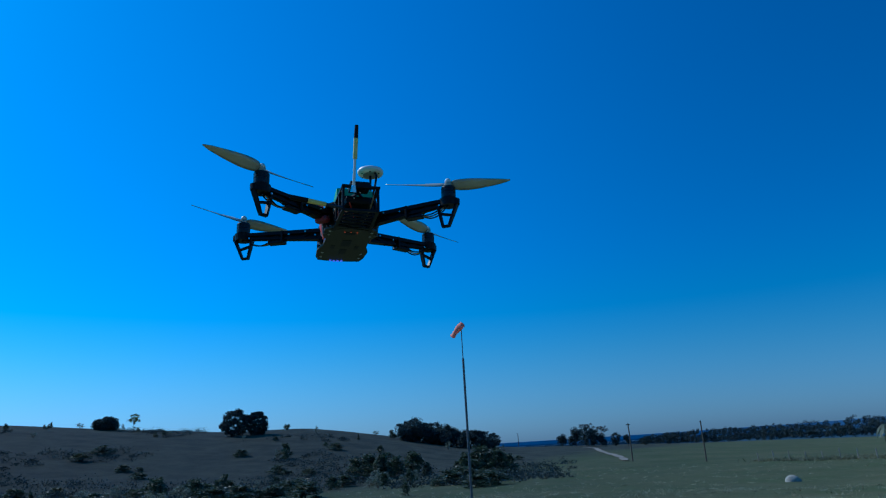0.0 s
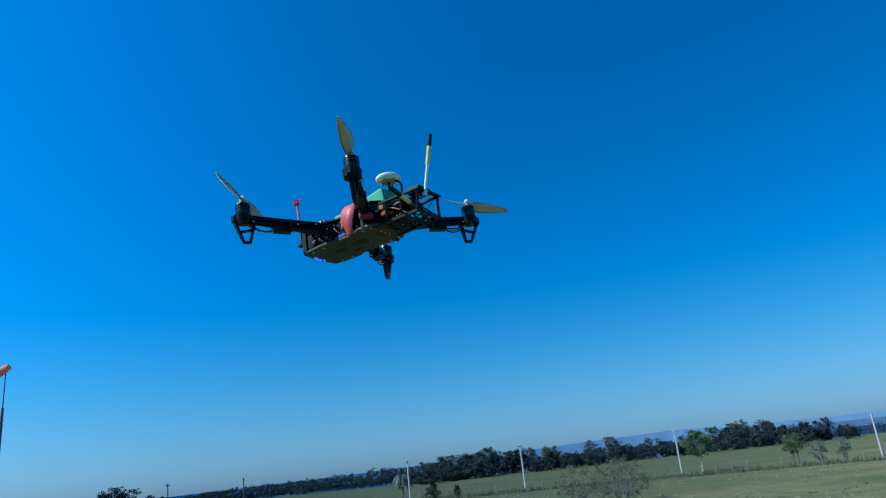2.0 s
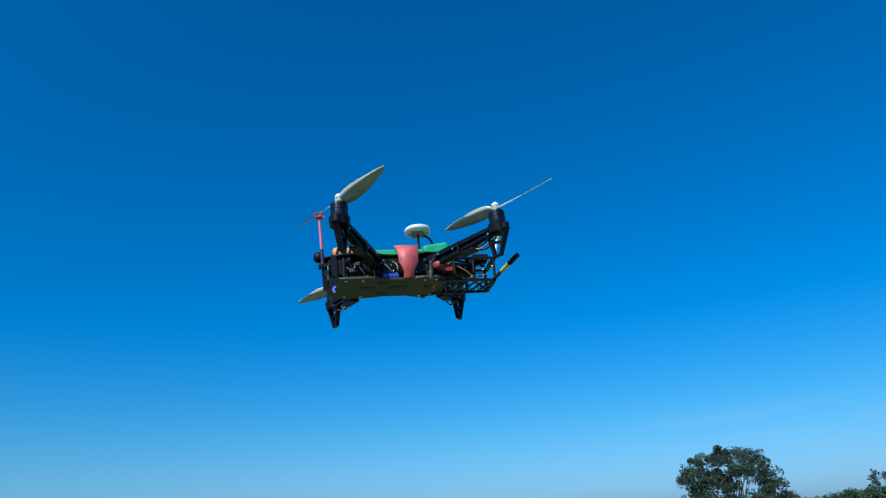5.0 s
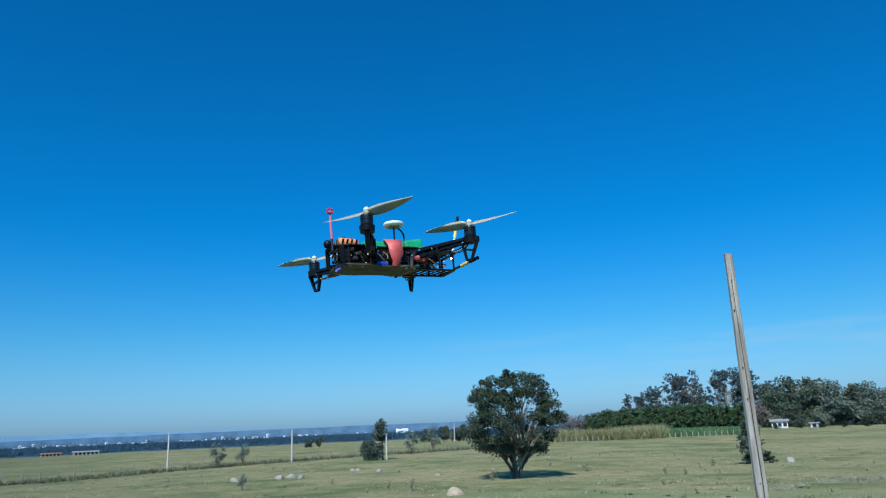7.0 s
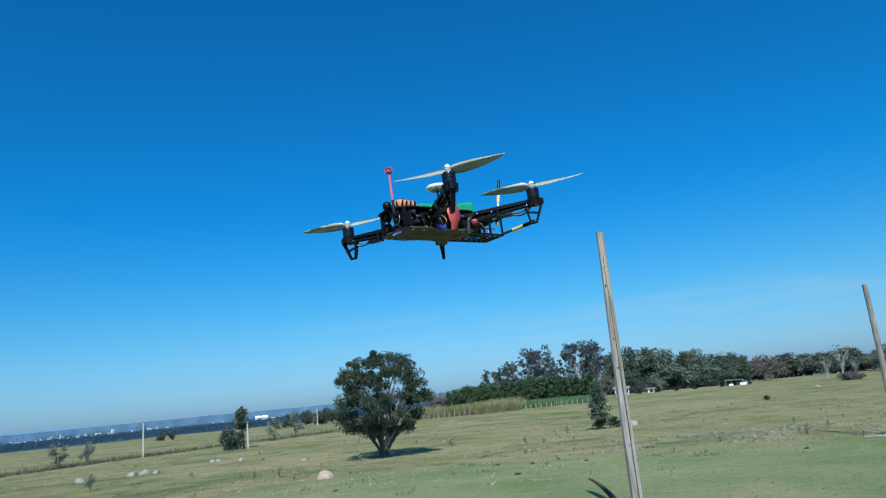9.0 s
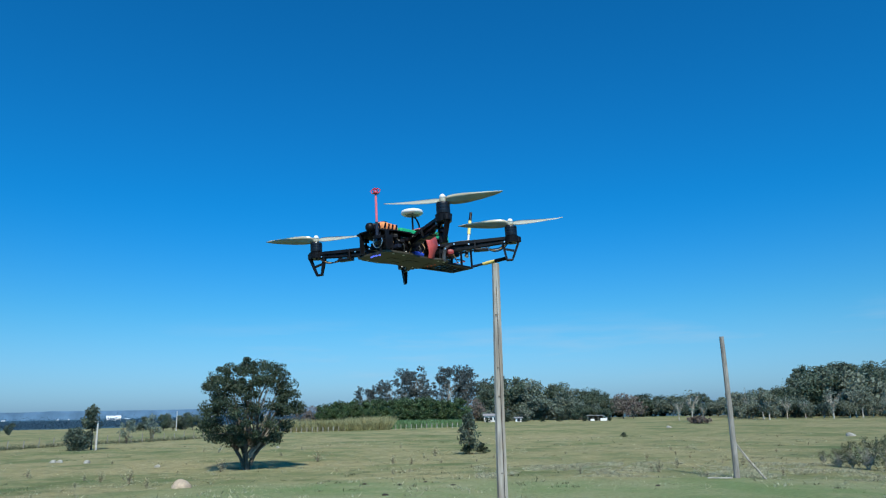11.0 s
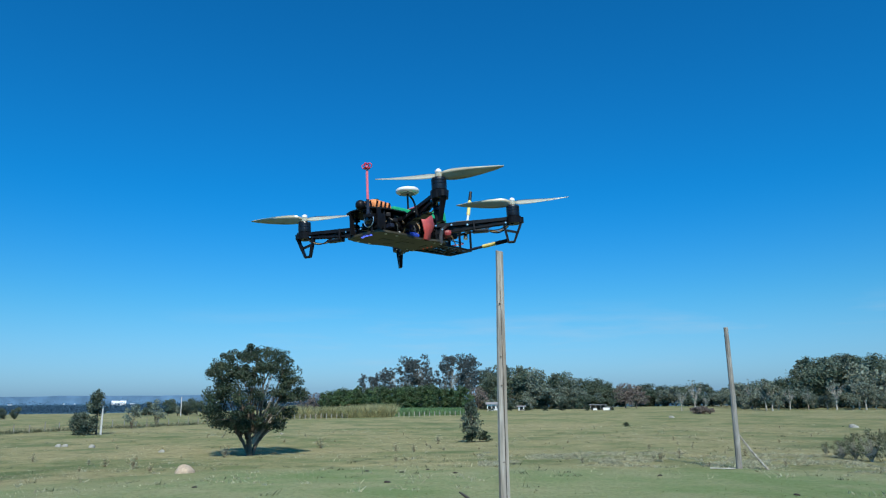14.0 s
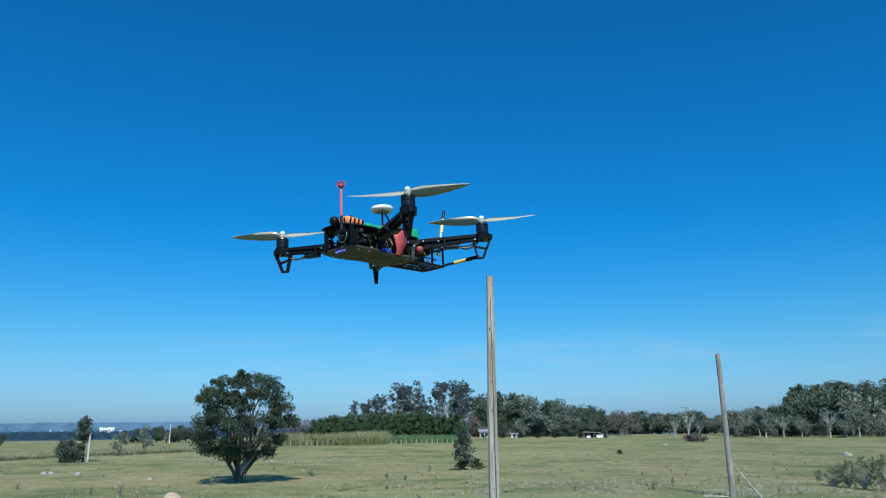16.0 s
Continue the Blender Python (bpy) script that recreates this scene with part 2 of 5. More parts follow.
SCRUBLEAF = material("olive scrub leaves", (0.105, 0.125, 0.062), 0.65, vary=0.3, scale=3, translucent=0.25, random_tint=0.5, island=True, color2=(0.17, 0.17, 0.095), coarse=1.0)
DRYWEED = material("bleached weeds", (0.43, 0.41, 0.27), 0.85, vary=0.35, scale=3, translucent=0.3, random_tint=0.5, island=True)
REED = material("yellow-green reeds", (0.37, 0.35, 0.18), 0.85, vary=0.3, scale=1.0, translucent=0.3, random_tint=0.4, island=True, color2=(0.27, 0.27, 0.12), coarse=0.08)
STRAW = material("straw grass", (0.45, 0.41, 0.25), 0.8, vary=0.3, scale=3, translucent=0.3, random_tint=0.4, island=True)
GRASSBLADE = material("short green grass", (0.15, 0.165, 0.06), 0.75, vary=0.3, scale=3, translucent=0.3, random_tint=0.4, island=True)
# white walls with a little blue distance haze mixed into the colour
TOWNWALL = material("haze-tinted town walls", (0.74, 0.79, 0.84), 0.9, vary=0.1, scale=0.2)
PLASTER = material("white plaster", (0.8, 0.79, 0.76), 0.85, vary=0.08, scale=2)
ROOFTILE = material("grey roof sheets", (0.30, 0.28, 0.27), 0.8, vary=0.2, scale=3)
REDROOF = material("red clay roof", (0.35, 0.14, 0.09), 0.85, vary=0.2, scale=3)
WINDOW = material("dark window", (0.03, 0.035, 0.04), 0.2, vary=0.1)
DIRT = material("pale dirt track", (0.22, 0.20, 0.155), 0.95, vary=0.2, scale=1)
# the ridge's base colour holds the pale blue of the haze
FARBLUE = material("haze-blue distant ridge", (0.20, 0.36, 0.52), 1.0, vary=0.12, scale=0.01, spec=0.0)


def ground_material():
    """Pasture: short green turf, dry straw patches and bare worn spots, at three scales."""
    m = bpy.data.materials.new("pasture")
    m.use_nodes = True
    n, l = m.node_tree.nodes, m.node_tree.links
    p = n["Principled BSDF"]
    p.inputs["Roughness"].default_value, p.inputs["Specular IOR Level"].default_value = 0.95, 0.1
    p.inputs["Diffuse Roughness"].default_value = 1.0
    tcn = n.new("ShaderNodeTexCoord")

    def noise_at(scale, detail=5, rough=0.55):
        k = n.new("ShaderNodeTexNoise")
        k.inputs["Scale"].default_value, k.inputs["Detail"].default_value, k.inputs["Roughness"].default_value = scale, detail, rough
        l.new(tcn.outputs["Object"], k.inputs["Vector"])
        return k.outputs[0]

    def mixed(fac, a, b, lo_, hi_):
        r = n.new("ShaderNodeMapRange")
        r.inputs["From Min"].default_value, r.inputs["From Max"].default_value = lo_, hi_
        l.new(fac, r.inputs[0])
        x = n.new("ShaderNodeMix")
        x.data_type = "RGBA"
        l.new(r.outputs[0], x.inputs[0])
        for sock, v in ((x.inputs[6], a), (x.inputs[7], b)):
            if isinstance(v, tuple):
                sock.default_value = (*v, 1)
            else:
                l.new(v, sock)
        return x.outputs[2]

    c = mixed(noise_at(0.045), (0.142, 0.152, 0.078), (0.214, 0.198, 0.118), 0.40, 0.62)
    sx = n.new("ShaderNodeSeparateXYZ")
    l.new(tcn.outputs["Object"], sx.inputs[0])
    north = n.new("ShaderNodeMath")
    north.operation = "MULTIPLY_ADD"
    north.inputs[1].default_value = -0.25
    l.new(sx.outputs["X"], north.inputs[0])
    l.new(sx.outputs["Y"], north.inputs[2])
    c = mixed(noise_at(0.35, 6, 0.65), c, (0.29, 0.255, 0.152), 0.42, 0.78)
    # darker, greener grass to the north
    c = mixed(north.outputs[0], c, mixed(noise_at(0.09, 6, 0.65), (0.080, 0.100, 0.052), (0.138, 0.140, 0.080), 0.36, 0.66), -10.0, 40.0)
    c = mixed(noise_at(0.12, 5, 0.6), c, (0.090, 0.116, 0.055), 0.49, 0.68)
    c = mixed(noise_at(0.75, 6, 0.7), c, (0.075, 0.082, 0.045), 0.54, 0.70)
    c = mixed(noise_at(2.6, 6, 0.7), c, (0.075, 0.080, 0.045), 0.52, 0.74)
    # the mown strip round the camera, greener than the grazed field
    rad = n.new("ShaderNodeVectorMath")
    rad.operation = "LENGTH"
    l.new(tcn.outputs["Object"], rad.inputs[0])
    edge = n.new("ShaderNodeMath")
    edge.operation = "MULTIPLY_ADD"
    edge.inputs[1].default_value = 16.0
    l.new(noise_at(0.05), edge.inputs[0])
    l.new(rad.outputs["Value"], edge.inputs[2])
    c = mixed(edge.outputs[0], mixed(noise_at(0.22, 6, 0.65), (0.122, 0.160, 0.078), (0.200, 0.205, 0.125), 0.38, 0.66), c, 40.0, 46.0)
    # dark heath on the northern slope
    along = n.new("ShaderNodeMath")
    along.operation = "MULTIPLY_ADD"
    along.inputs[1].default_value = 55.0
    l.new(noise_at(0.02), along.inputs[0])
    l.new(sx.outputs["Y"], along.inputs[2])
    lean = n.new("ShaderNodeMath")
    lean.operation = "MULTIPLY_ADD"
    lean.inputs[1].default_value = -1.4
    l.new(sx.outputs["X"], lean.inputs[0])
    l.new(along.outputs[0], lean.inputs[2])
    c = mixed(lean.outputs[0], c, mixed(noise_at(0.15, 6, 0.7), (0.040, 0.046, 0.038), (0.098, 0.100, 0.070), 0.35, 0.7), 128.0, 150.0)
    # ground under the far woods takes their painted haze blue
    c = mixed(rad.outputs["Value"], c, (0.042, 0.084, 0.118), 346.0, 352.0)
    v = n.new("ShaderNodeMapRange")
    v.inputs["From Min"].default_value, v.inputs["From Max"].default_value = 0.3, 0.7
    v.inputs["To Min"].default_value, v.inputs["To Max"].default_value = 0.57, 1.29
    l.new(noise_at(6.0, 8, 0.75), v.inputs[0])
    hs = n.new("ShaderNodeHueSaturation")
    hs.inputs["Saturation"].default_value = 1.14
    l.new(v.outputs[0], hs.inputs["Value"])
    l.new(c, hs.inputs["Color"])
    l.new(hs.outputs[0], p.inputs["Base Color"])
    b = n.new("ShaderNodeBump")
    b.inputs["Strength"].default_value, b.inputs["Distance"].default_value = 0.7, 0.08
    l.new(noise_at(5.0, 8, 0.7), b.inputs["Height"])
    l.new(b.outputs[0], p.inputs["Normal"])
    return m


PASTURE = ground_material()

# ---- mesh tools ----
def part(name, bm, mat, parent=None, label="", smooth=False):
    """One mesh object from a bmesh, under a thing or a part."""
    me = bpy.data.meshes.new(name)
    bm.to_mesh(me)
    bm.free()
    me.materials.append(mat)
    if smooth:
        me.polygons.foreach_set("use_smooth", [True] * len(me.polygons))
    ob = new(name, me)
    if parent:
        ob.parent = parent
    if label:
        ob["label"] = label
    return ob


def thing(name, m, label, category, group="", kind=""):
    """An empty at a thing's base, to hold its parts."""
    ob = new(name)
    ob.empty_display_size = 0.05
    ob.matrix_world = m
    return tagged(ob, label, category, group, kind)


def add_box(bm, size, at=(0, 0, 0), rot=None, bevel=0.0):
    m = Matrix.Translation(at) @ (rot.to_4x4() if rot else Matrix.Identity(4)) @ Matrix.Diagonal((*size, 1))
    r = bmesh.ops.create_cube(bm, size=1, matrix=m)
    if bevel:
        es = list({e for v in r["verts"] for e in v.link_edges})
        bmesh.ops.bevel(bm, geom=es, offset=bevel, segments=2, affect="EDGES", profile=0.6)
    return bm


def box(size, at=(0, 0, 0), rot=None, bevel=0.0):
    return add_box(bmesh.new(), size, at, rot, bevel)


def axis_turn(d):
    return Vector(d).to_track_quat("Z", "Y").to_matrix()


def add_rod(bm, a, b, r0, r1=None, sides=10):
    a, b = Vector(a), Vector(b)
    d = b - a
    m = Matrix.Translation((a + b) / 2) @ axis_turn(d).to_4x4()
    bmesh.ops.create_cone(bm, cap_ends=True, segments=sides, radius1=r0, radius2=r0 if r1 is None else r1, depth=d.length, matrix=m)
    return bm


def rod(a, b, r0, r1=None, sides=10):
    return add_rod(bmesh.new(), a, b, r0, r1, sides)


def add_beam(bm, a, b, w0, h0, w1=None, h1=None, up=(0, 0, 1)):
    """A tapered square bar from a to b: w across, h along up."""
    a, b, up = Vector(a), Vector(b), Vector(up)
    d = (b - a).normalized()
    s = d.cross(up).normalized()
    u = s.cross(d)
    w1, h1 = w1 or w0, h1 or h0
    vs = [bm.verts.new(c + s * (i * w / 2) + u * (j * h / 2)) for c, w, h in ((a, w0, h0), (b, w1, h1)) for i, j in ((-1, -1), (1, -1), (1, 1), (-1, 1))]
    for f in ((3, 2, 1, 0), (4, 5, 6, 7), (0, 1, 5, 4), (1, 2, 6, 5), (2, 3, 7, 6), (3, 0, 4, 7)):
        bm.faces.new([vs[k] for k in f])
    return bm


def beam(*args, **kw):
    return add_beam(bmesh.new(), *args, **kw)


def lathe(profile, sides=20, at=(0, 0, 0)):
    """A solid of turning from (radius, height) pairs."""
    bm = bmesh.new()
    rings = []
    for r, z in profile:
        rings.append([bm.verts.new((at[0] + r * math.cos(k * math.tau / sides), at[1] + r * math.sin(k * math.tau / sides), at[2] + z)) for k in range(sides)])
    for p, q in zip(rings, rings[1:]):
        for k in range(sides):
            bm.faces.new((p[k], p[(k + 1) % sides], q[(k + 1) % sides], q[k]))
    bm.faces.new(rings[0][::-1])
    bm.faces.new(rings[-1])
    return bm


def add_tube(bm, pts, radii, sides=7):
    """A bent, tapered tube along points."""
    pts = [Vector(p) for p in pts]
    rings = []
    for i, p in enumerate(pts):
        d = pts[min(i + 1, len(pts) - 1)] - pts[max(i - 1, 0)]
        m = axis_turn(d)
        r = radii[i] if isinstance(radii, (list, tuple)) else radii
        rings.append([bm.verts.new(p + m @ Vector((r * math.cos(k * math.tau / sides), r * math.sin(k * math.tau / sides), 0))) for k in range(sides)])
    for p, q in zip(rings, rings[1:]):
        # match the nearest start so that the tube doesn't twist
        o = min(range(sides), key=lambda k: (q[k].co - p[0].co).length)
        for k in range(sides):
            bm.faces.new((p[k], p[(k + 1) % sides], q[(k + 1 + o) % sides], q[(k + o) % sides]))
    bm.faces.new(rings[0][::-1])
    bm.faces.new(rings[-1])
    return bm


def tube(pts, radii, sides=7):
    return add_tube(bmesh.new(), pts, radii, sides)


def bend(a, b, c, n=8):
    """Points of a smooth curve from a to c, drawn towards b."""
    a, b, c = Vector(a), Vector(b), Vector(c)
    return [a * (1 - t) ** 2 + b * (2 * t * (1 - t)) + c * t * t for t in [k / n for k in range(n + 1)]]


def quads_mesh(name, corners, mat):
    """A mesh of loose quads from an (n, 4, 3) array."""
    n = len(corners)
    me = bpy.data.meshes.new(name)
    me.vertices.add(n * 4)
    me.vertices.foreach_set("co", np.asarray(corners, dtype=np.float32).ravel())
    me.loops.add(n * 4)
    me.loops.foreach_set("vertex_index", np.arange(n * 4, dtype=np.int32))
    me.polygons.add(n)
    me.polygons.foreach_set("loop_start", np.arange(0, n * 4, 4, dtype=np.int32))
    me.update(calc_edges=True)
    me.validate()
    me.materials.append(mat)
    return me


def leaf_quads(rng, centres, radii, per, leaf, flat=0.8):
    """Leaf-like diamonds strewn through clumps."""
    n = len(centres) * per
    c = np.repeat(np.asarray(centres, float), per, axis=0)
    r = np.repeat(np.asarray(radii, float), per)
    d = rng.normal(size=(n, 3))
    d /= np.linalg.norm(d, axis=1)[:, None]
    c = c + d * (r * rng.random(n) ** 0.45)[:, None] * np.array((1, 1, flat))
    u = rng.normal(size=(n, 3))
    u /= np.linalg.norm(u, axis=1)[:, None]
    w = rng.normal(size=(n, 3))
    w = np.cross(u, w)
    w /= np.linalg.norm(w, axis=1)[:, None]
    s = (leaf * (0.55 + 0.9 * rng.random(n)))[:, None]
    return np.stack((c - u * s, c - w * s * 0.5, c + u * s, c + w * s * 0.5), axis=1)


# ---- the lie of the land ----
EYE_Z = 1.6
NEAR_PROFILE = ((0, -1.6), (6, -1.9), (12, -2.4), (20, -2.85), (37, -3.4), (60, -4.25), (116, -4.85), (200, -4.6), (300, -4.7), (600, -9), (1500, -14), (4600, -16))
HILL = ((-180, 6), (-120, 10), (-70, 19), (-30, 17.3), (-24, 15.6), (-16, 13.2), (-9.4, 13.1), (-6.7, 11.8), (-2.6, 9.3), (3, 5.2), (8, 3.2), (15, 2.0), (24, 0.9), (32, 0), (146, 0), (152, 4), (160, 8), (180, 6))


def ramp_at(table, x):
    return float(np.interp(x, [a for a, _ in table], [b for _, b in table]))


def step01(a, b, x):
    t = min(1, max(0, (x - a) / (b - a)))
    return t * t * (3 - 2 * t)


def ground_z(x, y):
    """Height of the pasture: a slight rise where the camera stands, a shallow bowl, a hill to the north-west."""
    r = math.hypot(x, y)
    az = math.degrees(math.atan2(x, y))
    z = EYE_Z + ramp_at(NEAR_PROFILE, r)
    h = ramp_at(HILL, az)
    start, full = (95, 235) if abs(az) < 100 or az < 0 else (255, 360)
    z += h * step01(start, full, r) * (1 - 0.6 * step01(420, 900, r))
    z += 0.35 * step01(8, 40, r) * noise.noise((x * 0.03, y * 0.03, 0.3)) * (1 - step01(300, 500, r))
    z += 0.06 * noise.noise((x * 0.25, y * 0.25, 4.1)) * (1 - step01(60, 120, r))
    return z


def spot(az, r, eye=(-0.7, -0.1)):
    """Ground point at a bearing and distance from the camera's stand."""
    x, y = eye[0] + r * math.sin(radians(az)), eye[1] + r * math.cos(radians(az))
    return Vector((x, y, ground_z(x, y)))


def build_ground():
    radii = [0, 1.5, 3, 5] + [7 * 1.055 ** k for k in range(122)]
    spokes = 360
    vs, fs = [(0, 0, ground_z(0, 0))], []
    for r in radii[1:]:
        for k in range(spokes):
            a = k * math.tau / spokes
            x, y = r * math.sin(a), r * math.cos(a)
            vs.append((x, y, ground_z(x, y)))
    for k in range(spokes):
        fs.append((0, 1 + (k + 1) % spokes, 1 + k))
    for i in range(len(radii) - 2):
        o, q = 1 + i * spokes, 1 + (i + 1) * spokes
        for k in range(spokes):
            k2 = (k + 1) % spokes
            fs.append((o + k, o + k2, q + k2, q + k))
    me = bpy.data.meshes.new("ground")
    me.from_pydata(vs, [], fs)
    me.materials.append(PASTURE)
    me.polygons.foreach_set("use_smooth", [True] * len(me.polygons))
    return tagged(new("ground", me), "wide grazed pasture of short green and straw-coloured grass", "ground", kind="structure")


build_ground()

# ---- the quadcopter ----
# body axes: x to its right, y to its nose, z up; the propeller nuts lie in z = 0
DRONE_POSE = Matrix(((0.9685, -0.2484, 0.0167, 0), (0.2477, 0.9681, 0.0371, 0), (-0.0254, -0.0318, 0.9992, 2.06), (0, 0, 0, 1)))
HUBS = {"rear left": (-0.1702, -0.1315), "front left": (-0.1986, 0.1315), "rear right": (0.1702, -0.1315), "front right": (0.1986, 0.1280)}
ROOTS = {"rear left": (-0.046, -0.040), "front left": (-0.048, 0.062), "rear right": (0.046, -0.040), "front right": (0.048, 0.062)}
PROP_AZ = {"rear left": 40, "front left": 44, "rear right": 92, "front right": 38}

drone = thing("quadcopter", DRONE_POSE, "black hovering quadcopter with pale propellers, red strap and yellow aerials", "drone")


def build_arm(key):
    hub, root = HUBS[key], ROOTS[key]
    hx, hy = hub
    d = Vector((hx - root[0], hy - root[1], 0)).normalized()
    s = Vector((-d.y, d.x, 0))
    top = Vector((hx, hy, -0.0425))
    bm = bmesh.new()
    # ribbed beam, deep at the root and slim at the motor
    a = Vector((root[0], root[1], -0.0525)) - d * 0.012
    add_beam(bm, a + Vector((0, 0, 0.006)), top - d * 0.004 + Vector((0, 0, 0.002)), 0.022, 0.008, 0.016, 0.0065)
    add_beam(bm, a - Vector((0, 0, 0.010)), top - d * 0.012 - Vector((0, 0, 0.006)), 0.016, 0.005, 0.011, 0.004)
    n = 6
    for k in range(n):
        f0, f1 = k / n, (k + 1) / n
        p0 = a.lerp(top, f0) + Vector((0, 0, 0.004 if k % 2 else -0.009))
        p1 = a.lerp(top, f1) + Vector((0, 0, -0.009 if k % 2 else 0.004))
        add_beam(bm, p0, p1, 0.010, 0.006, up=s.cross((p1 - p0).normalized()))
    add_beam(bm, a - Vector((0, 0, 0.003)), a.lerp(top, 0.95) - Vector((0, 0, 0.003)), 0.004, 0.018, 0.004, 0.012)
    # motor seat with its outer lug
    add_rod(bm, top + Vector((0, 0, -0.009)), top + Vector((0, 0, 0.005)), 0.0155, 0.0170, 18)
    add_rod(bm, top + d * 0.013 + Vector((0, 0, -0.008)), top + d * 0.013 + Vector((0, 0, 0.003)), 0.008, 0.0085, 12)
    arm = part("arm", bm, NYLON, drone)
    for f, w, dz in ((0.02, 0.012, 0.010), (0.10, 0.012, 0.000), (0.22, 0.011, 0.008), (0.42, 0.0095, 0.004), (0.90, 0.0088, -0.002)):
        for k in (-1, 1):
            p = a.lerp(top, f) + Vector((0, 0, dz - 0.004))
            part("screw", rod(p + s * (k * (w - 0.002)), p + s * (k * (w + 0.0006)), 0.0019, sides=8), ALU, arm)
    # landing leg: two struts that meet at a foot, with a web between
    bm = bmesh.new()
    foot = Vector((hx, hy, -0.0915)) - d * 0.0075
    outer, inner = top + d * 0.017 - Vector((0, 0, 0.004)), top - d * 0.022 - Vector((0, 0, 0.004))
    add_beam(bm, outer, foot + d * 0.0055, 0.011, 0.0050, 0.007, 0.0042, up=d)
    add_beam(bm, inner, foot - d * 0.0055, 0.011, 0.0050, 0.007, 0.0042, up=d)
    m0, m1 = outer.lerp(foot, 0.52), inner.lerp(foot, 0.40)
    add_beam(bm, m0, m1, 0.006, 0.004, up=(0, 0, 1))
    add_box(bm, (0.0075, 0.014, 0.005), foot + Vector((0, 0, 0.0015)), Matrix.Rotation(math.atan2(-d.x, d.y), 3, "Z"), 0.002)
    part("landing_leg", bm, NYLON, arm)
    # speed controller strapped below, with slack motor wires
    mid = a.lerp(top, 0.58) - Vector((0, 0, 0.0155))
    rot = Matrix.Rotation(math.atan2(-d.x, d.y), 3, "Z")
    part("speed_controller", box((0.017, 0.034, 0.0055), mid, rot, 0.0015), CARBON, arm)
    part("cable_tie", box((0.024, 0.004, 0.024), a.lerp(top, 0.50) - Vector((0, 0, 0.004)), rot, 0.001), CARBON, arm)
    for k, mat in ((-1, NYLON), (0, TAN), (1, NYLON)):
        p0 = mid + d * 0.018 + s * (0.005 * k)
        p2 = top - d * 0.010 + s * (0.006 * k) - Vector((0, 0, 0.010))
        part("motor_wire", tube(bend(p0, (p0 + p2) / 2 - Vector((0, 0, 0.014 + 0.004 * k)), p2), 0.0013, 6), mat, arm)
    # motor: base, windings, bell, shaft and nut
    c = Vector((hx, hy, 0))
    motor = part("motor", lathe([(0.0125, -0.0365), (0.0134, -0.035), (0.0138, -0.030), (0.0138, -0.0265), (0.0131, -0.0260), (0.0131, -0.0250), (0.0138, -0.0245), (0.0138, -0.0205), (0.0132, -0.0200), (0.0132, -0.0192), (0.0138, -0.0187), (0.0138, -0.016), (0.0132, -0.0135), (0.006, -0.0115), (0.004, -0.011)], 24, c), MOTOR, drone, smooth=False)
    part("winding", lathe([(0.0118, -0.0390), (0.0118, -0.0364)], 18, c), COPPER, motor)
    part("shaft", lathe([(0.003, -0.012), (0.003, 0.0)], 10, c), ALU, motor)
    # propeller: twisted two-blade, with a domed nut
    prop = part("propeller", lathe([(0.0062, -0.0105), (0.0066, -0.008), (0.0066, -0.004), (0.0050, -0.003)], 16, c), PROP, drone)
    part("nut", lathe([(0.0062, -0.0035), (0.0062, 0.0000), (0.0050, 0.0028), (0.0027, 0.0048), (0.0010, 0.0053)], 14, c), WHITE, prop, "white domed propeller nut", smooth=True)
    ang = radians(90 - PROP_AZ[key]) - math.atan2(0.2477, 0.9685)
    hand = 1 if key in ("front right", "rear left") else -1
    for side in (0, 1):
        bm = bmesh.new()
        e = Vector((math.cos(ang + side * math.pi), math.sin(ang + side * math.pi), 0))
        g = Vector((-e.y, e.x, 0))
        rings = []
        steps = 14
        for k in range(steps + 1):
            f = k / steps
            r = 0.005 + f * 0.113
            chord = 0.007 + 0.0155 * math.sin(math.pi * min(1, (f * 1.02) ** 0.62)) ** 0.9 + 0.004 * (1 - f)
            chord *= 1 if f < 0.9 else max(0.25, 1 - (f - 0.9) * 6)
            pitch = radians(47 - 23 * f ** 0.6) * hand
            lift = 0.004 * f * f
            line = []
            for q, th in ((-0.42, 0.0), (-0.15, 0.0011), (0.25, 0.0009), (0.58, 0.0), (0.25, -0.0005), (-0.15, -0.0006)):
                off = g * (q * chord * math.cos(pitch)) + Vector((0, 0, q * chord * math.sin(pitch) + th))
                line.append(bm.verts.new(c + Vector((0, 0, -0.0065 + lift)) + e * r + off))
            rings.append(line)
        for p, q in zip(rings, rings[1:]):
            for k in range(6):
                bm.faces.new((p[k], p[(k + 1) % 6], q[(k + 1) % 6], q[k]))
        bm.faces.new(rings[0][::-1])
        bm.faces.new(rings[-1])
        bmesh.ops.recalc_face_normals(bm, faces=bm.faces)
        part("blade", bm, PROP, prop, smooth=True)
    return arm


for key in HUBS:
    build_arm(key)


def plate_outline(pts, z0, z1, bevel=0.0):
    bm = bmesh.new()
    lo_v = [bm.verts.new((x, y, z0)) for x, y in pts]
    hi_v = [bm.verts.new((x, y, z1)) for x, y in pts]
    bm.faces.new(lo_v[::-1])
    bm.faces.new(hi_v)
    for k in range(len(pts)):
        j = (k + 1) % len(pts)
        bm.faces.new((lo_v[k], lo_v[j], hi_v[j], hi_v[k]))
    return bm


def mirrored(pts):
    return pts + [(-x, y) for x, y in pts[::-1]]


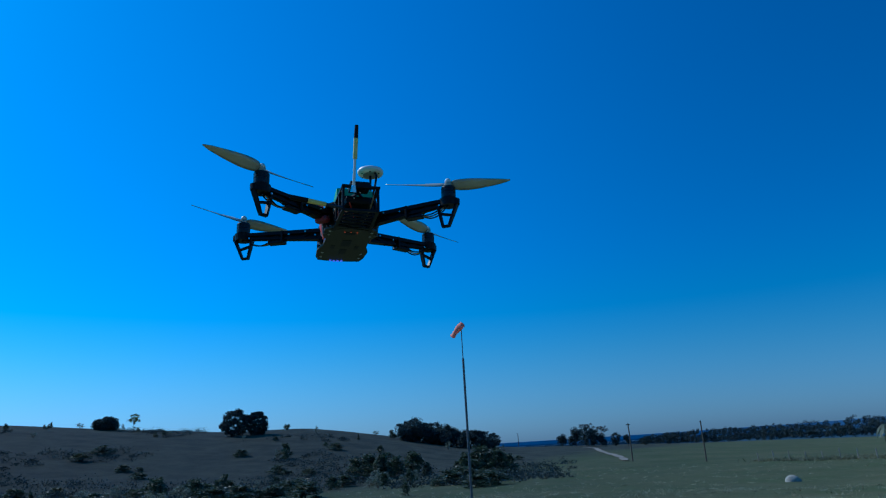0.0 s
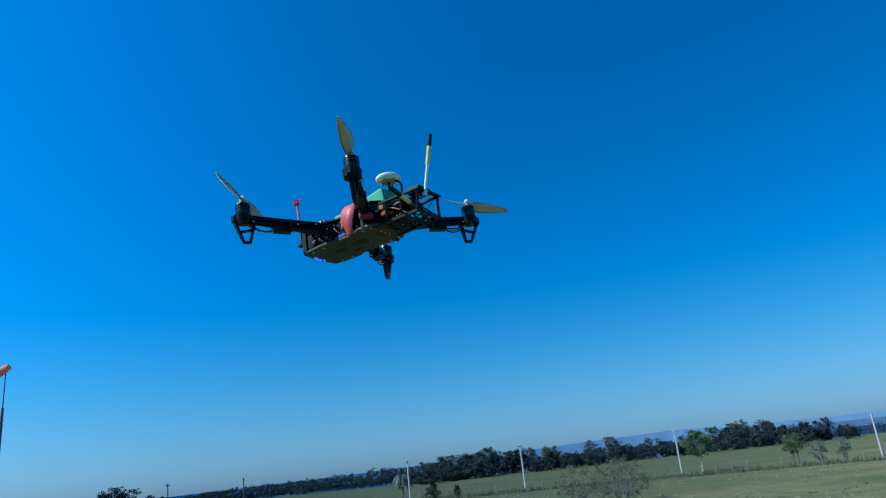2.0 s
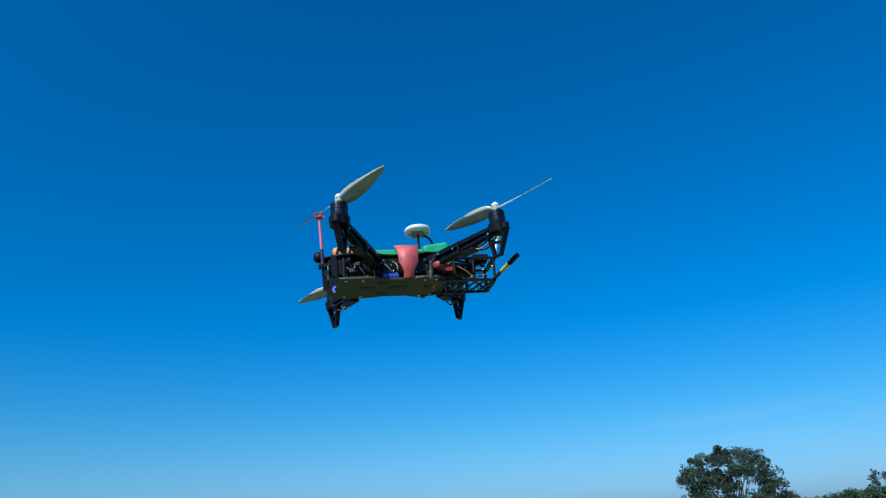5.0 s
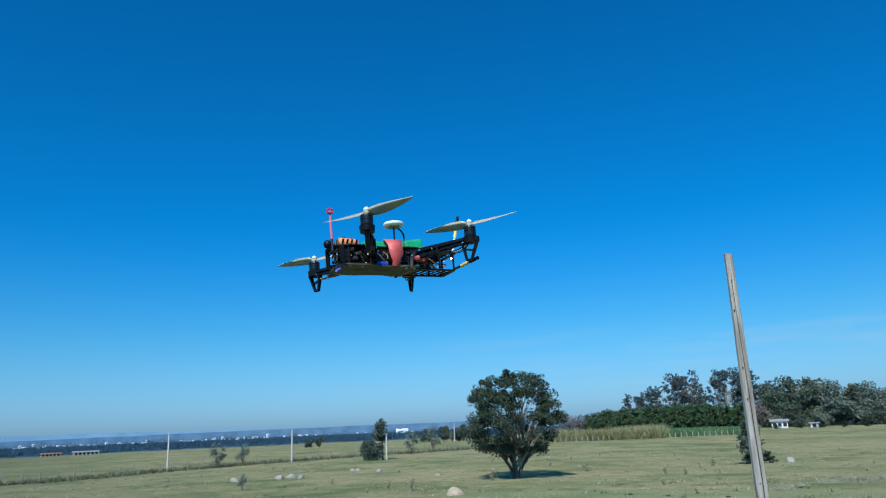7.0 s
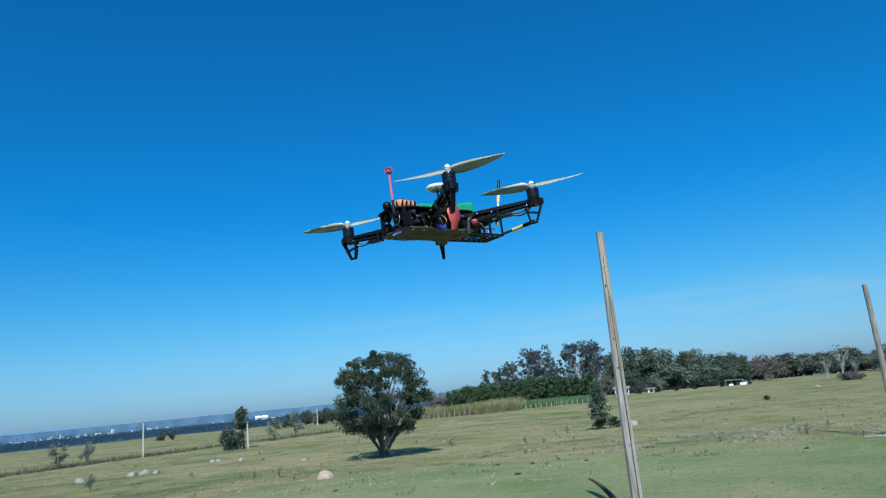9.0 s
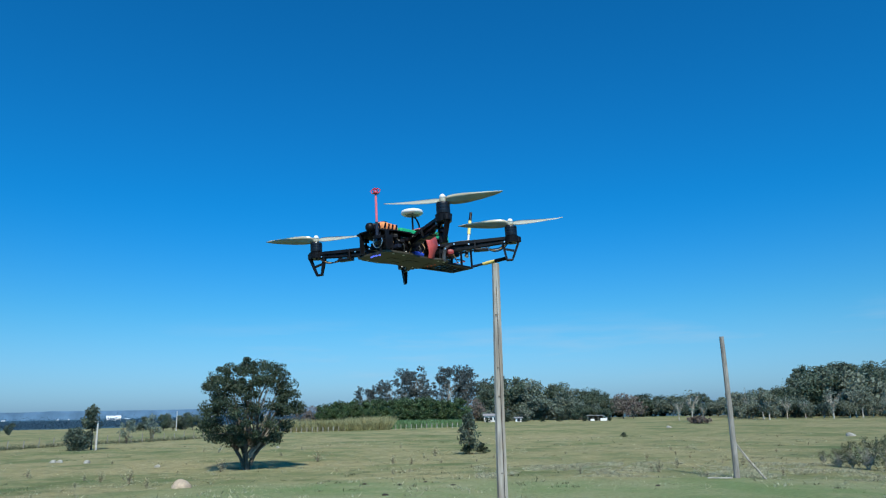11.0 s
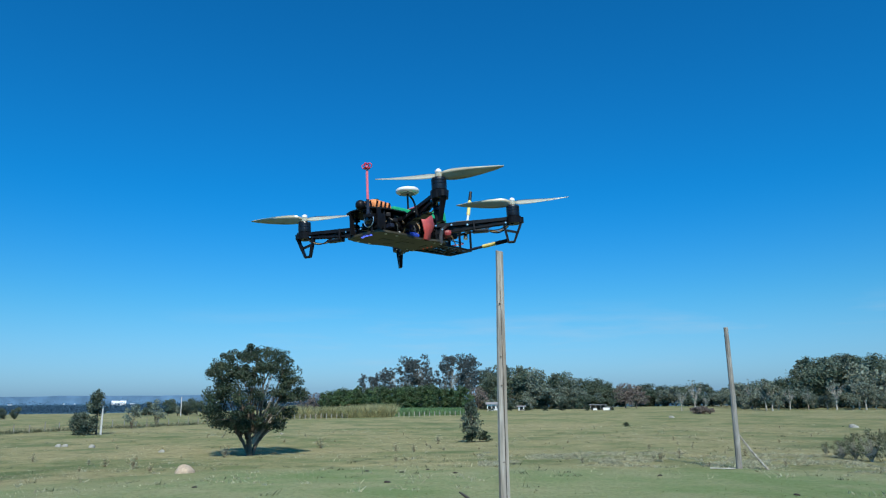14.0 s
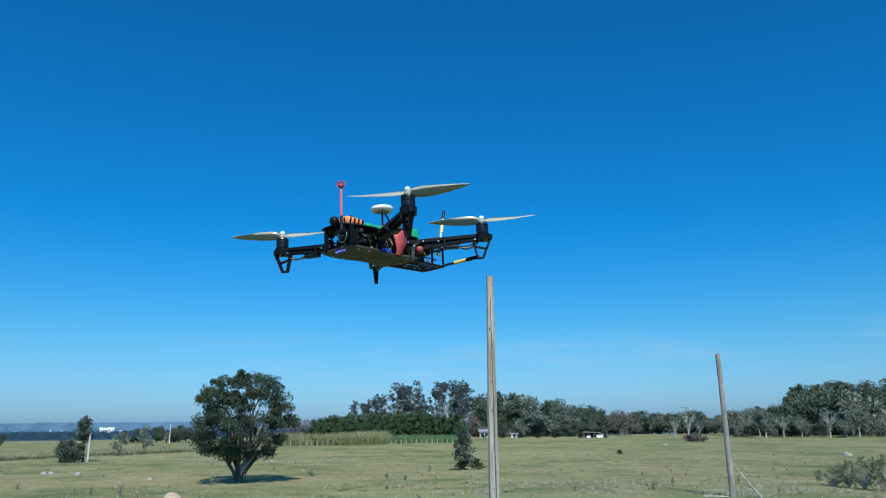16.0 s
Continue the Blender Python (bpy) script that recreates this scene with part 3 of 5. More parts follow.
def build_body():
    bottom = part("bottom_plate", plate_outline(mirrored([(0.020, 0.143), (0.044, 0.139), (0.050, 0.118), (0.052, 0.075), (0.044, 0.045), (0.042, 0.005), (0.052, -0.022), (0.050, -0.050), (0.034, -0.066)]), -0.0905, -0.0865), PLATE, drone, "olive-brown glass fibre bottom plate")
    # dark slots and holes seen from below, each a shallow inset frame with a dark floor
    for x, y, sx, sy in ((0, 0.075, 0.014, 0.030), (0, 0.022, 0.018, 0.036), (0.024, 0.048, 0.008, 0.020), (-0.024, 0.048, 0.008, 0.020), (0, -0.035, 0.020, 0.012)):
        part("slot", plate_outline([(x - sx / 2, y - sy / 2), (x + sx / 2, y - sy / 2), (x + sx / 2, y + sy / 2), (x - sx / 2, y + sy / 2)], -0.0912, -0.0902), CARBON, bottom)
    for k in range(8):
        x, y = (-0.040 if k % 2 else 0.040), (0.115, 0.085, -0.025, -0.045)[k // 2]
        part("screw", lathe([(0.0026, -0.0918), (0.0026, -0.0903)], 8, (x, y, 0)), ALU, bottom)
    top = part("top_plate", plate_outline(mirrored([(0.016, 0.156), (0.034, 0.150), (0.047, 0.120), (0.050, 0.070), (0.040, 0.045), (0.038, 0.005), (0.050, -0.025), (0.048, -0.055), (0.034, -0.070)]), -0.0430, -0.0405), CARBON, drone)
    # power and flight boards stacked between the plates
    part("power_board", box((0.062, 0.080, 0.003), (0, 0.020, -0.074), None, 0.0006), BOARD, drone)
    part("flight_board", box((0.050, 0.050, 0.003), (0.0, 0.030, -0.058), None, 0.0006), BOARD, drone)
    for k in range(14):
        rng = random.Random(k)
        part("chip", box((0.004 + rng.random() * 0.008, 0.004 + rng.random() * 0.008, 0.003), (rng.uniform(-0.026, 0.026), rng.uniform(-0.01, 0.05), -0.0715 if k % 2 else -0.0552)), (CARBON, GREY, WHITE, TAN)[k % 4] if k % 5 == 0 else CARBON, drone)
    part("receiver", box((0.024, 0.036, 0.014), (-0.026, 0.088, -0.066), None, 0.002), CARBON, drone)
    part("transmitter_box", box((0.032, 0.052, 0.016), (0.018, 0.084, -0.062), None, 0.002), CARBON, drone)
    part("capacitor", rod((-0.036, 0.022, -0.082), (-0.036, 0.050, -0.082), 0.0062, sides=14), material("blue sleeve", (0.02, 0.06, 0.4), 0.4), drone, "blue sleeved capacitor")
    battery = part("battery_pack", box((0.076, 0.150, 0.032), (0.002, 0.012, -0.0610), None, 0.004), CARBON, drone)
    part("battery_lead", tube(bend((0.01, -0.062, -0.060), (0.01, -0.100, -0.052), (-0.024, -0.082, -0.070)), 0.0028, 7), REDWIRE, battery)
    for x, y in ((0.040, 0.118), (-0.040, 0.118), (0.042, -0.030), (-0.042, -0.030), (0.030, 0.142), (-0.030, 0.142)):
        part("spacer", rod((x, y, -0.088), (x, y, -0.042), 0.0024, sides=8), CARBON, drone)
    # front camera behind its plate
    cam_body = part("front_camera", box((0.032, 0.020, 0.030), (-0.026, 0.124, -0.066), None, 0.003), CARBON, drone)
    part("lens_barrel", rod((-0.026, 0.132, -0.066), (-0.026, 0.146, -0.066), 0.0105, 0.0115, 18), CARBON, cam_body)
    part("lens_ring", tube([(-0.026 + 0.0135 * math.cos(k * math.tau / 20), 0.1455, -0.066 + 0.0135 * math.sin(k * math.tau / 20)) for k in range(21)], 0.0011, 6), ALU, cam_body)
    part("lens", lathe([(0.0088, 0.0), (0.0080, 0.0022), (0.0045, 0.0042), (0.001, 0.005)], 16), GLASS, cam_body).matrix_local = pose(-0.026, 0.1462, -0.066, -90, 0, 0)
    part("camera_bracket", beam((-0.044, 0.134, -0.086), (-0.044, 0.136, -0.044), 0.003, 0.010, up=(0, 1, 0)), CARBON, cam_body)
    part("camera_bracket", beam((0.020, 0.148, -0.086), (0.018, 0.150, -0.044), 0.003, 0.010, up=(0, 1, 0)), CARBON, cam_body)
    part("buzzer", lathe([(0.003, -0.0100), (0.0072, -0.0078), (0.0096, -0.0035), (0.0098, 0.0020), (0.0080, 0.0065), (0.0040, 0.0090), (0.0012, 0.0096)], 18, (-0.020, 0.1605, -0.0367)), CARBON, drone, "round black buzzer", smooth=True)
    part("buzzer_stem", rod((-0.020, 0.158, -0.047), (-0.020, 0.146, -0.0425), 0.0045, sides=10), NYLON, drone)
    # dark stack of small connectors under the nose deck
    for k, (x, y, z) in enumerate(((0.030, 0.128, -0.052), (0.034, 0.126, -0.064), (0.032, 0.130, -0.076), (-0.041, 0.108, -0.053), (-0.042, 0.092, -0.062), (-0.041, 0.104, -0.074), (-0.040, 0.074, -0.056), (-0.041, 0.060, -0.076))):
        part("plug", box((0.010, 0.013 + 0.002 * (k % 3), 0.008), (x, y, z), Matrix.Rotation(0.3 * k, 3, "Z"), 0.0015), (NYLON, CARBON, BLUEBLACK)[k % 3], drone)
    g = random.Random(9)
    for k in range(26):
        side = g.choice((-1, 1))
        at = (side * g.uniform(0.036, 0.0405), g.uniform(-0.045, 0.125), g.uniform(-0.084, -0.046))
        part("pin", box((0.0030, 0.0024, 0.0024), at, None, 0.0007), (ALU, WHITE, GREY, TAN, ALU)[k % 5], drone)
    for k in range(8):
        y0 = 0.115 - 0.012 * k
        part("loose_wire", tube(bend((-0.036, y0, -0.048 - 0.02 * g.random()), (-0.055 - 0.006 * g.random(), y0 - 0.012, -0.066), (-0.036, y0 - 0.03 * g.random(), -0.083), 6), 0.0012, 5), (NYLON, GREY, NYLON, TAN)[k % 4], drone)
    # orange patterned foam pad with dark rings on the nose deck
    pad = part("foam_pad", box((0.052, 0.050, 0.019), (-0.006, 0.112, -0.0305), Matrix.Rotation(radians(3), 3, "X"), 0.008), ORANGE, drone, "orange foam pad with dark rings")
    for x, y in ((-0.024, 0.124), (-0.003, 0.127), (-0.018, 0.105), (0.006, 0.107)):
        part("ring_mark", tube([(x + 0.0058 * math.cos(k * math.tau / 14), y + 0.0058 * math.sin(k * math.tau / 14), -0.0212) for k in range(15)], 0.0013, 5), NYLON, pad)
    for k in range(4):
        part("stripe_mark", box((0.0012, 0.0045, 0.0125), (-0.0321, 0.095 + 0.011 * k, -0.0305), Matrix.Rotation(radians(14), 3, "X"), 0.0005), NYLON, pad)
    for k in range(4):
        part("stripe_mark", box((0.0042, 0.0012, 0.0115), (-0.024 + 0.012 * k, 0.1372, -0.030), Matrix.Rotation(radians(12), 3, "Y"), 0.0005), NYLON, pad)
    bm = bmesh.new()
    add_box(bm, (0.054, 0.122, 0.018), (0.006, 0.010, -0.0312), None, 0.004)
    add_box(bm, (0.070, 0.048, 0.034), (0.002, -0.053, -0.0330), Matrix.Rotation(radians(-9), 3, "X"), 0.006)
    part("foam_block", bm, GREEN, drone, "green foam block on the battery")
    # strap round the pack
    band = bmesh.new()
    section = [(-0.0470, -0.088), (-0.0500, -0.076), (-0.0535, -0.060), (-0.047, -0.036), (-0.034, -0.0205), (-0.014, -0.0190), (0.014, -0.0200), (0.036, -0.022), (0.049, -0.036), (0.053, -0.060), (0.050, -0.076), (0.047, -0.088)]
    prev = None
    for x, z in section:
        w = (0.0195 if z > -0.065 else 0.011) + 0.0025 * math.sin(x * 140)
        cur = [band.verts.new((x, 0.004 - w, z)), band.verts.new((x, 0.004 + w, z)), band.verts.new((x * 0.96, 0.004 + w, z - 0.002)), band.verts.new((x * 0.96, 0.004 - w, z - 0.002))]
        if prev:
            for k in range(4):
                band.faces.new((prev[k], prev[(k + 1) % 4], cur[(k + 1) % 4], cur[k]))
        else:
            band.faces.new(cur[::-1])
        prev = cur
    band.faces.new(prev)
    bmesh.ops.recalc_face_normals(band, faces=band.faces)
    part("strap", band, STRAP, drone, "red fabric battery strap", smooth=True)
    # blue and red lights under the nose and tail
    for k in range(4):
        part("blue_light", box((0.005, 0.004, 0.003), (-0.018 + 0.008 * k, 0.137 - abs(k - 1.5) * 0.002, -0.0925), None, 0.001), BLUELED, bottom)
    for k in range(3):
        part("red_light", box((0.0025, 0.002, 0.0015), (-0.012 + 0.012 * k, -0.046, -0.0922), None, 0.0008), REDLED, bottom)


def build_cage():
    """Open tail frame: slotted lower deck, light upper deck, corner posts."""
    bm = bmesh.new()
    for s in (-1, 1):
        add_beam(bm, (s * 0.034, -0.050, -0.0905), (s * 0.030, -0.156, -0.0905), 0.006, 0.004)
    for k in range(6):
        y = -0.066 - 0.016 * k
        add_beam(bm, (-0.032, y - 0.010, -0.0905), (0.032, y + 0.010, -0.0905), 0.0026, 0.0026)
        add_beam(bm, (-0.032, y + 0.012, -0.0900), (0.032, y - 0.012, -0.0900), 0.0022, 0.0022)
    add_beam(bm, (-0.032, -0.156, -0.0905), (0.032, -0.156, -0.0905), 0.006, 0.004)
    cage = part("tail_frame", bm, CARBON, drone)
    bm = bmesh.new()
    for s in (-1, 1):
        add_beam(bm, (s * 0.034, -0.060, -0.0475), (s * 0.031, -0.160, -0.0475), 0.006, 0.0035)
        add_beam(bm, (s * 0.032, -0.072, -0.0475), (-s * 0.010, -0.150, -0.0475), 0.0045, 0.003)
    add_beam(bm, (-0.034, -0.160, -0.0475), (0.034, -0.160, -0.0475), 0.008, 0.0035)
    add_beam(bm, (-0.033, -0.110, -0.0475), (0.033, -0.110, -0.0475), 0.006, 0.0035)
    part("upper_deck", bm, CARBON, cage)
    for x, y in ((-0.031, -0.157), (0.031, -0.157), (-0.032, -0.118), (0.032, -0.118), (-0.033, -0.082), (0.033, -0.082)):
        part("post", rod((x, y, -0.0905), (x, y, -0.0465), 0.0026, sides=8), NYLON, cage)
    part("diagonal_brace", beam((0.031, -0.158, -0.0905), (0.031, -0.112, -0.0480), 0.003, 0.005, up=(1, 0, 0)), CARBON, cage)
    part("radio_module", box((0.036, 0.030, 0.012), (0.0, -0.138, -0.0390), None, 0.002), CARBON, cage)
    part("cable_loom", box((0.048, 0.058, 0.016), (0.002, -0.098, -0.0580), None, 0.006), NYLON, cage)
    part("regulator", box((0.022, 0.030, 0.010), (-0.010, -0.085, -0.082), None, 0.002), CARBON, cage)
    part("connector", box((0.016, 0.022, 0.010), (-0.022, -0.070, -0.066), None, 0.002), DARKRED, cage)
    rng = random.Random(5)
    for k in range(9):
        a = (rng.uniform(-0.028, 0.028), -0.052, rng.uniform(-0.080, -0.050))
        c = (rng.uniform(-0.026, 0.026), rng.uniform(-0.150, -0.100), rng.uniform(-0.084, -0.050))
        b = (rng.uniform(-0.034, 0.034), -0.085, rng.uniform(-0.090, -0.045))
        part("wire", tube(bend(a, b, c), 0.0013, 5), (NYLON, REDWIRE, NYLON, TAN, NYLON)[k % 5], cage)
    part("red_pouch", box((0.016, 0.028, 0.013), (-0.055, -0.050, -0.0715), Matrix.Rotation(0.9, 3, "Z"), 0.006), DARKRED, cage, "dark red wrapped lead under the arm")
    for s in (-1, 1):
        root, out = Vector((s * 0.049, -0.034, 0)), Vector((s * 0.098, -0.071, 0))
        curve = [root + Vector((0, 0, -0.093)), root + Vector((s * 0.001, -0.001, -0.078)), root + Vector((s * 0.004, -0.003, -0.063)), root.lerp(out, 0.28) + Vector((0, 0, -0.0545)), root.lerp(out, 0.6) + Vector((0, 0, -0.0515)), out + Vector((0, 0, -0.0495))]
        part("arm_bracket", tube(curve, [0.0042, 0.0044, 0.0046, 0.0042, 0.0036, 0.0026], 8), DARKGREY, cage, "grey curved arm bracket")
    for k in range(34):
        at = (rng.uniform(-0.033, 0.033), rng.uniform(-0.158, -0.050), rng.choice((-0.0885, -0.083, -0.062, -0.049)))
        part("solder_joint", box((0.0026, 0.0030, 0.0022), at, Matrix.Rotation(rng.uniform(0, 3), 3, "Z"), 0.0008), (ALU, ALU, WHITE, TAN)[k % 4], cage)
    part("tape_wrap", box((0.030, 0.028, 0.016), (-0.020, -0.062, -0.052), None, 0.005), TAN, cage)


def build_aerials():
    base, tip = Vector((-0.0136, -0.163, -0.044)), Vector((-0.0128, -0.1909, 0.0664))
    d = tip - base
    v = part("upright_aerial", rod(base, base + d * 0.62, 0.0027, 0.0025, 10), WHITE, drone, "white, yellow and black upright aerial")
    part("yellow_sleeve", rod(base + d * 0.47, base + d * 0.79, 0.0040, sides=12), YELLOW, v)
    part("black_tip", rod(base + d * 0.79, tip, 0.0040, 0.0034, 12), NYLON, v)
    part("aerial_socket", rod(base - d * 0.06, base + d * 0.05, 0.0055, 0.0042, 10), ALU, v)
    base, tip = Vector((-0.0300, -0.1560, -0.0790)), Vector((-0.1230, -0.1740, -0.0725))
    d = tip - base
    h = part("side_aerial", rod(base, base + d * 0.34, 0.0032, 0.0030, 10), BLUEBLACK, drone, "yellow and black sideways aerial")
    part("yellow_sleeve", rod(base + d * 0.34, base + d * 0.68, 0.0042, sides=12), YELLOW, h)
    part("black_tip", rod(base + d * 0.68, tip, 0.0046, 0.0044, 12), NYLON, h)
    # video aerial: red stalk with a clover head
    base, tip = Vector((-0.034, 0.154, -0.050)), Vector((-0.0398, 0.1590, 0.0470))
    d = tip - base
    r = part("video_aerial", rod(base, base + d * 0.32, 0.0036, 0.0030, 10), BLUEBLACK, drone, "red video aerial with a clover head")
    part("stalk", rod(base + d * 0.32, tip, 0.0026, 0.0023, 10), PINK, r)
    for k in range(4):
        a = k * math.tau / 4 + 0.4
        e = Vector((math.cos(a), math.sin(a), 0))
        loop = [tip + Vector((0, 0, -0.004)), tip + e * 0.0085 + Vector((0, 0, -0.005)), tip + e * 0.0105 + Vector((0, 0, 0.001)), tip + e * 0.005 + Vector((0, 0, 0.0045)), tip + Vector((0, 0, 0.003))]
        part("lobe", tube(loop, 0.0013, 5), REDPL, r)
    part("head_plate", lathe([(0.0065, -0.0062), (0.0068, -0.0048)], 12, tip), REDPL, r)
    part("aerial_mount", beam((-0.034, 0.140, -0.048), (-0.034, 0.162, -0.052), 0.010, 0.006), CARBON, r)
    # satellite receiver puck on its mast
    g = Vector((0.0399, -0.0331, 0.051))
    puck = part("gps_puck", lathe([(0.010, -0.0066), (0.0205, -0.0060), (0.0250, -0.0036), (0.0260, -0.0012), (0.0260, 0.0020), (0.0243, 0.0043), (0.0170, 0.0062), (0.004, 0.0069)], 28, g), WHITE, drone, "round white satellite receiver puck", smooth=True)
    part("puck_base", lathe([(0.0150, -0.0076), (0.0155, -0.0060)], 20, g), GREY, puck)
    for k in range(6):
        a = k * math.tau / 6 + 0.3
        part("vent_hole", lathe([(0.0016, -0.0069), (0.0016, -0.0060)], 8, g + Vector((0.0188 * math.cos(a), 0.0188 * math.sin(a), 0))), CARBON, puck)
    part("mast", rod((g.x, g.y, -0.041), (g.x, g.y, g.z - 0.006), 0.0022, sides=8), NYLON, puck)
    part("mast_foot", lathe([(0.008, -0.0408), (0.008, -0.0380), (0.004, -0.0340)], 12, (g.x, g.y, 0)), NYLON, puck)
    part("cable", tube(bend((g.x + 0.006, g.y - 0.012, g.z - 0.006), (g.x + 0.010, g.y - 0.046, g.z - 0.020), (g.x - 0.004, g.y - 0.012, -0.024), 10), 0.0022, 7), NYLON, puck)


before = set(drone.children)
build_body()
build_cage()
for ob in drone.children:
    if ob not in before:
        ob.location.z += 0.009
build_aerials()

# ---- trees and shrubs ----
def build_tree(name, label, category, height, width, crown_base, trunk_r, seed, leaf_mat, bark=BARK, clumps=60, per=40, leaf=0.16, clump_r=0.55, stems=1, limbs=9, shape="round", flat=0.8, group="", gap=None):
    """A tree at the origin: tapered trunk with limbs, and a crown of small leaves in clumps."""
    rng = np.random.default_rng(seed)
    root = thing(name, Matrix.Identity(4), label, category, group)
    mid = (height + crown_base) / 2
    half = (height - crown_base) / 2
    pts = []
    lobes = [q / np.linalg.norm(q) * rng.uniform(0.25, 0.72) for q in rng.normal(size=(8, 3))]
    while len(pts) < clumps:
        p = rng.uniform(-1, 1, 3)
        if shape == "lobes":
            d = rng.normal(size=3)
            p = lobes[rng.integers(8)] + d / np.linalg.norm(d) * rng.uniform(0.15, 0.40)
        if shape == "dome":
            d = rng.normal(size=3)
            p = d / np.linalg.norm(d) * rng.uniform(0.45, 1.0) ** 0.45
            p[2] = max(p[2], -0.9 if stems == 1 else -0.58 + 0.1 * rng.random())
        if gap is not None and p @ gap > 0.12 and -0.5 < p[2] < 0.4 and rng.random() < 0.3:
            continue
        q = np.linalg.norm(p)
        if q > 1.1 or q < 0.35 or (q > 1 and shape not in ("lobes", "dome")):
            continue
        z = p[2]
        if shape in ("round", "lobes", "dome"):
            k = 1.0
        elif shape == "spread":
            k = 0.62 + 0.38 * z
        elif shape == "cone":
            k = 0.75 - 0.5 * z
        else:
            k = 0.85
        pts.append((p[0] * width / 2 * k, p[1] * width / 2 * k, mid + z * half))
    pts = np.array(pts)
    radii = clump_r * (0.5 + 0.9 * rng.random(clumps))
    bm = bmesh.new()
    for sidx in range(stems):
        a = sidx * math.tau / max(1, stems) + rng.random()
        lean = 0.0 if stems == 1 else width * 0.16
        foot = Vector((math.cos(a), math.sin(a), 0)) * (trunk_r * 1.1 if stems > 1 else 0)
        fork = Vector((math.cos(a) * lean + rng.normal() * 0.1, math.sin(a) * lean + rng.normal() * 0.1, crown_base + half * 0.35))
        add_tube(bm, bend(foot - Vector((0, 0, 0.25)), foot * 1.6 + Vector((0, 0, fork.z * 0.5)), fork, 5), [trunk_r * 1.35, trunk_r, trunk_r * 0.92, trunk_r * 0.85, trunk_r * 0.75, trunk_r * 0.62], 7)
        for k in rng.choice(clumps, min(limbs, clumps), replace=False):
            t = Vector(pts[k])
            low = fork * (0.55 + 0.4 * rng.random())
            add_tube(bm, bend(low, (low + t) / 2 + Vector((0, 0, half * 0.18)), t, 4), [trunk_r * 0.5, trunk_r * 0.38, trunk_r * 0.28, trunk_r * 0.2, trunk_r * 0.1], 5)
    part("trunk", bm, bark, root)
    me = quads_mesh("crown", leaf_quads(rng, pts, radii, per, leaf, flat), leaf_mat)
    new("crown", me).parent = root
    return root


def place(ob, at, turn=0.0, scale=1.0, sz=None):
    ob.matrix_world = Matrix.Translation(at) @ Matrix.Rotation(turn, 4, "Z") @ Matrix.Diagonal((scale, scale, sz or scale, 1))
    return ob


def plant(ob, at, turn=0.0, scale=1.0, sz=None):
    """A further one of a kind."""
    c = copy_thing(ob, Matrix.Identity(4))
    return place(c, at, turn, scale, sz)


# the broad tree that stands alone in the field
# the dark bark on the stems includes the shade under the crown
place(build_tree("tree", "broad dark olive tree with several pale stems, alone in the pasture", "tree", 8.7, 8.0, 0.5, 0.15, 3, LEAF_OLIVE, BARK, clumps=190, per=230, leaf=0.085, clump_r=0.64, stems=5, limbs=12, shape="dome", gap=np.array((-0.31, -0.95, 0.0))), spot(108.5, 59, (-1.2, 0.7)), 0.0)
def pale_limbs():
    """Bare pale limbs on the sunny side of the lone tree."""
    tree = bpy.data.objects["tree"]
    out_dir = Vector((-0.31, -0.95, 0))
    for k, (reach, top, side) in enumerate(((2.0, 5.8, -1.2), (2.6, 5.4, 0.2), (3.1, 4.6, -0.9), (1.5, 6.4, 0.5), (3.4, 3.5, 0.4), (1.1, 5.4, -1.5), (2.4, 4.2, -1.4), (2.9, 5.8, -0.6), (1.9, 4.9, 0.9))):
        s = Vector((0.95, -0.31, 0)) * side
        tip = out_dir * reach + s + Vector((0, 0, top))
        ob = part("limb", tube(bend(out_dir * 0.15 + Vector((0, 0, 0.9)), out_dir * (reach * 0.35) + s * 0.3 + Vector((0, 0, top * 0.45)), tip, 6), [0.085, 0.075, 0.066, 0.056, 0.045, 0.034, 0.02], 6), PALEBARK)
        ob.parent = tree
        ob.matrix_parent_inverse = Matrix.Identity(4)
        ob.matrix_basis = Matrix.Identity(4)


pale_limbs()
# shrub in front of its foot
place(build_tree("shrub", "dark leaning evergreen shrub in the pasture", "shrub", 4.1, 2.5, 0.2, 0.07, 4, LEAF_DARK, BARK, clumps=46, per=50, leaf=0.12, clump_r=0.4, shape="cone"), spot(126.1, 73, (-1.2, 0.7)), 0)
# tree by the fence with a pale trunk
place(build_tree("tree", "small dark tree by the fence", "tree", 6.3, 3.0, 2.6, 0.13, 6, LEAF_DARK, BARK, clumps=44, per=80, leaf=0.16, clump_r=0.7, shape="lobes"), spot(97.2, 112), 0)
place(build_tree("shrub", "dense dark shrub by the fence", "shrub", 3.0, 3.4, 0.1, 0.06, 7, LEAF_DARK, BARK, clumps=56, per=80, leaf=0.14, clump_r=0.6), spot(96.3, 111), 0)
place(build_tree("tree", "light green tree with a pale trunk beside a pole", "tree", 6.6, 4.6, 2.4, 0.12, 8, LEAF_LIGHT, PALEBARK, clumps=34, per=60, leaf=0.17, clump_r=0.7), spot(57.9, 121), 0)
place(build_tree("shrub", "sparse grey-green thicket in the pasture", "shrub", 3.6, 5.2, 0.1, 0.05, 9, SCRUBLEAF, GREYWOOD, clumps=80, per=52, leaf=0.065, clump_r=0.55, stems=6, limbs=8, flat=0.9), spot(52.2, 60), 0)
place(build_tree("shrub", "sparse grey-green bush in the pasture", "shrub", 3.0, 3.6, 0.1, 0.05, 10, SCRUBLEAF, GREYWOOD, clumps=46, per=52, leaf=0.065, clump_r=0.5, stems=4, limbs=8), spot(48.9, 62), 0)
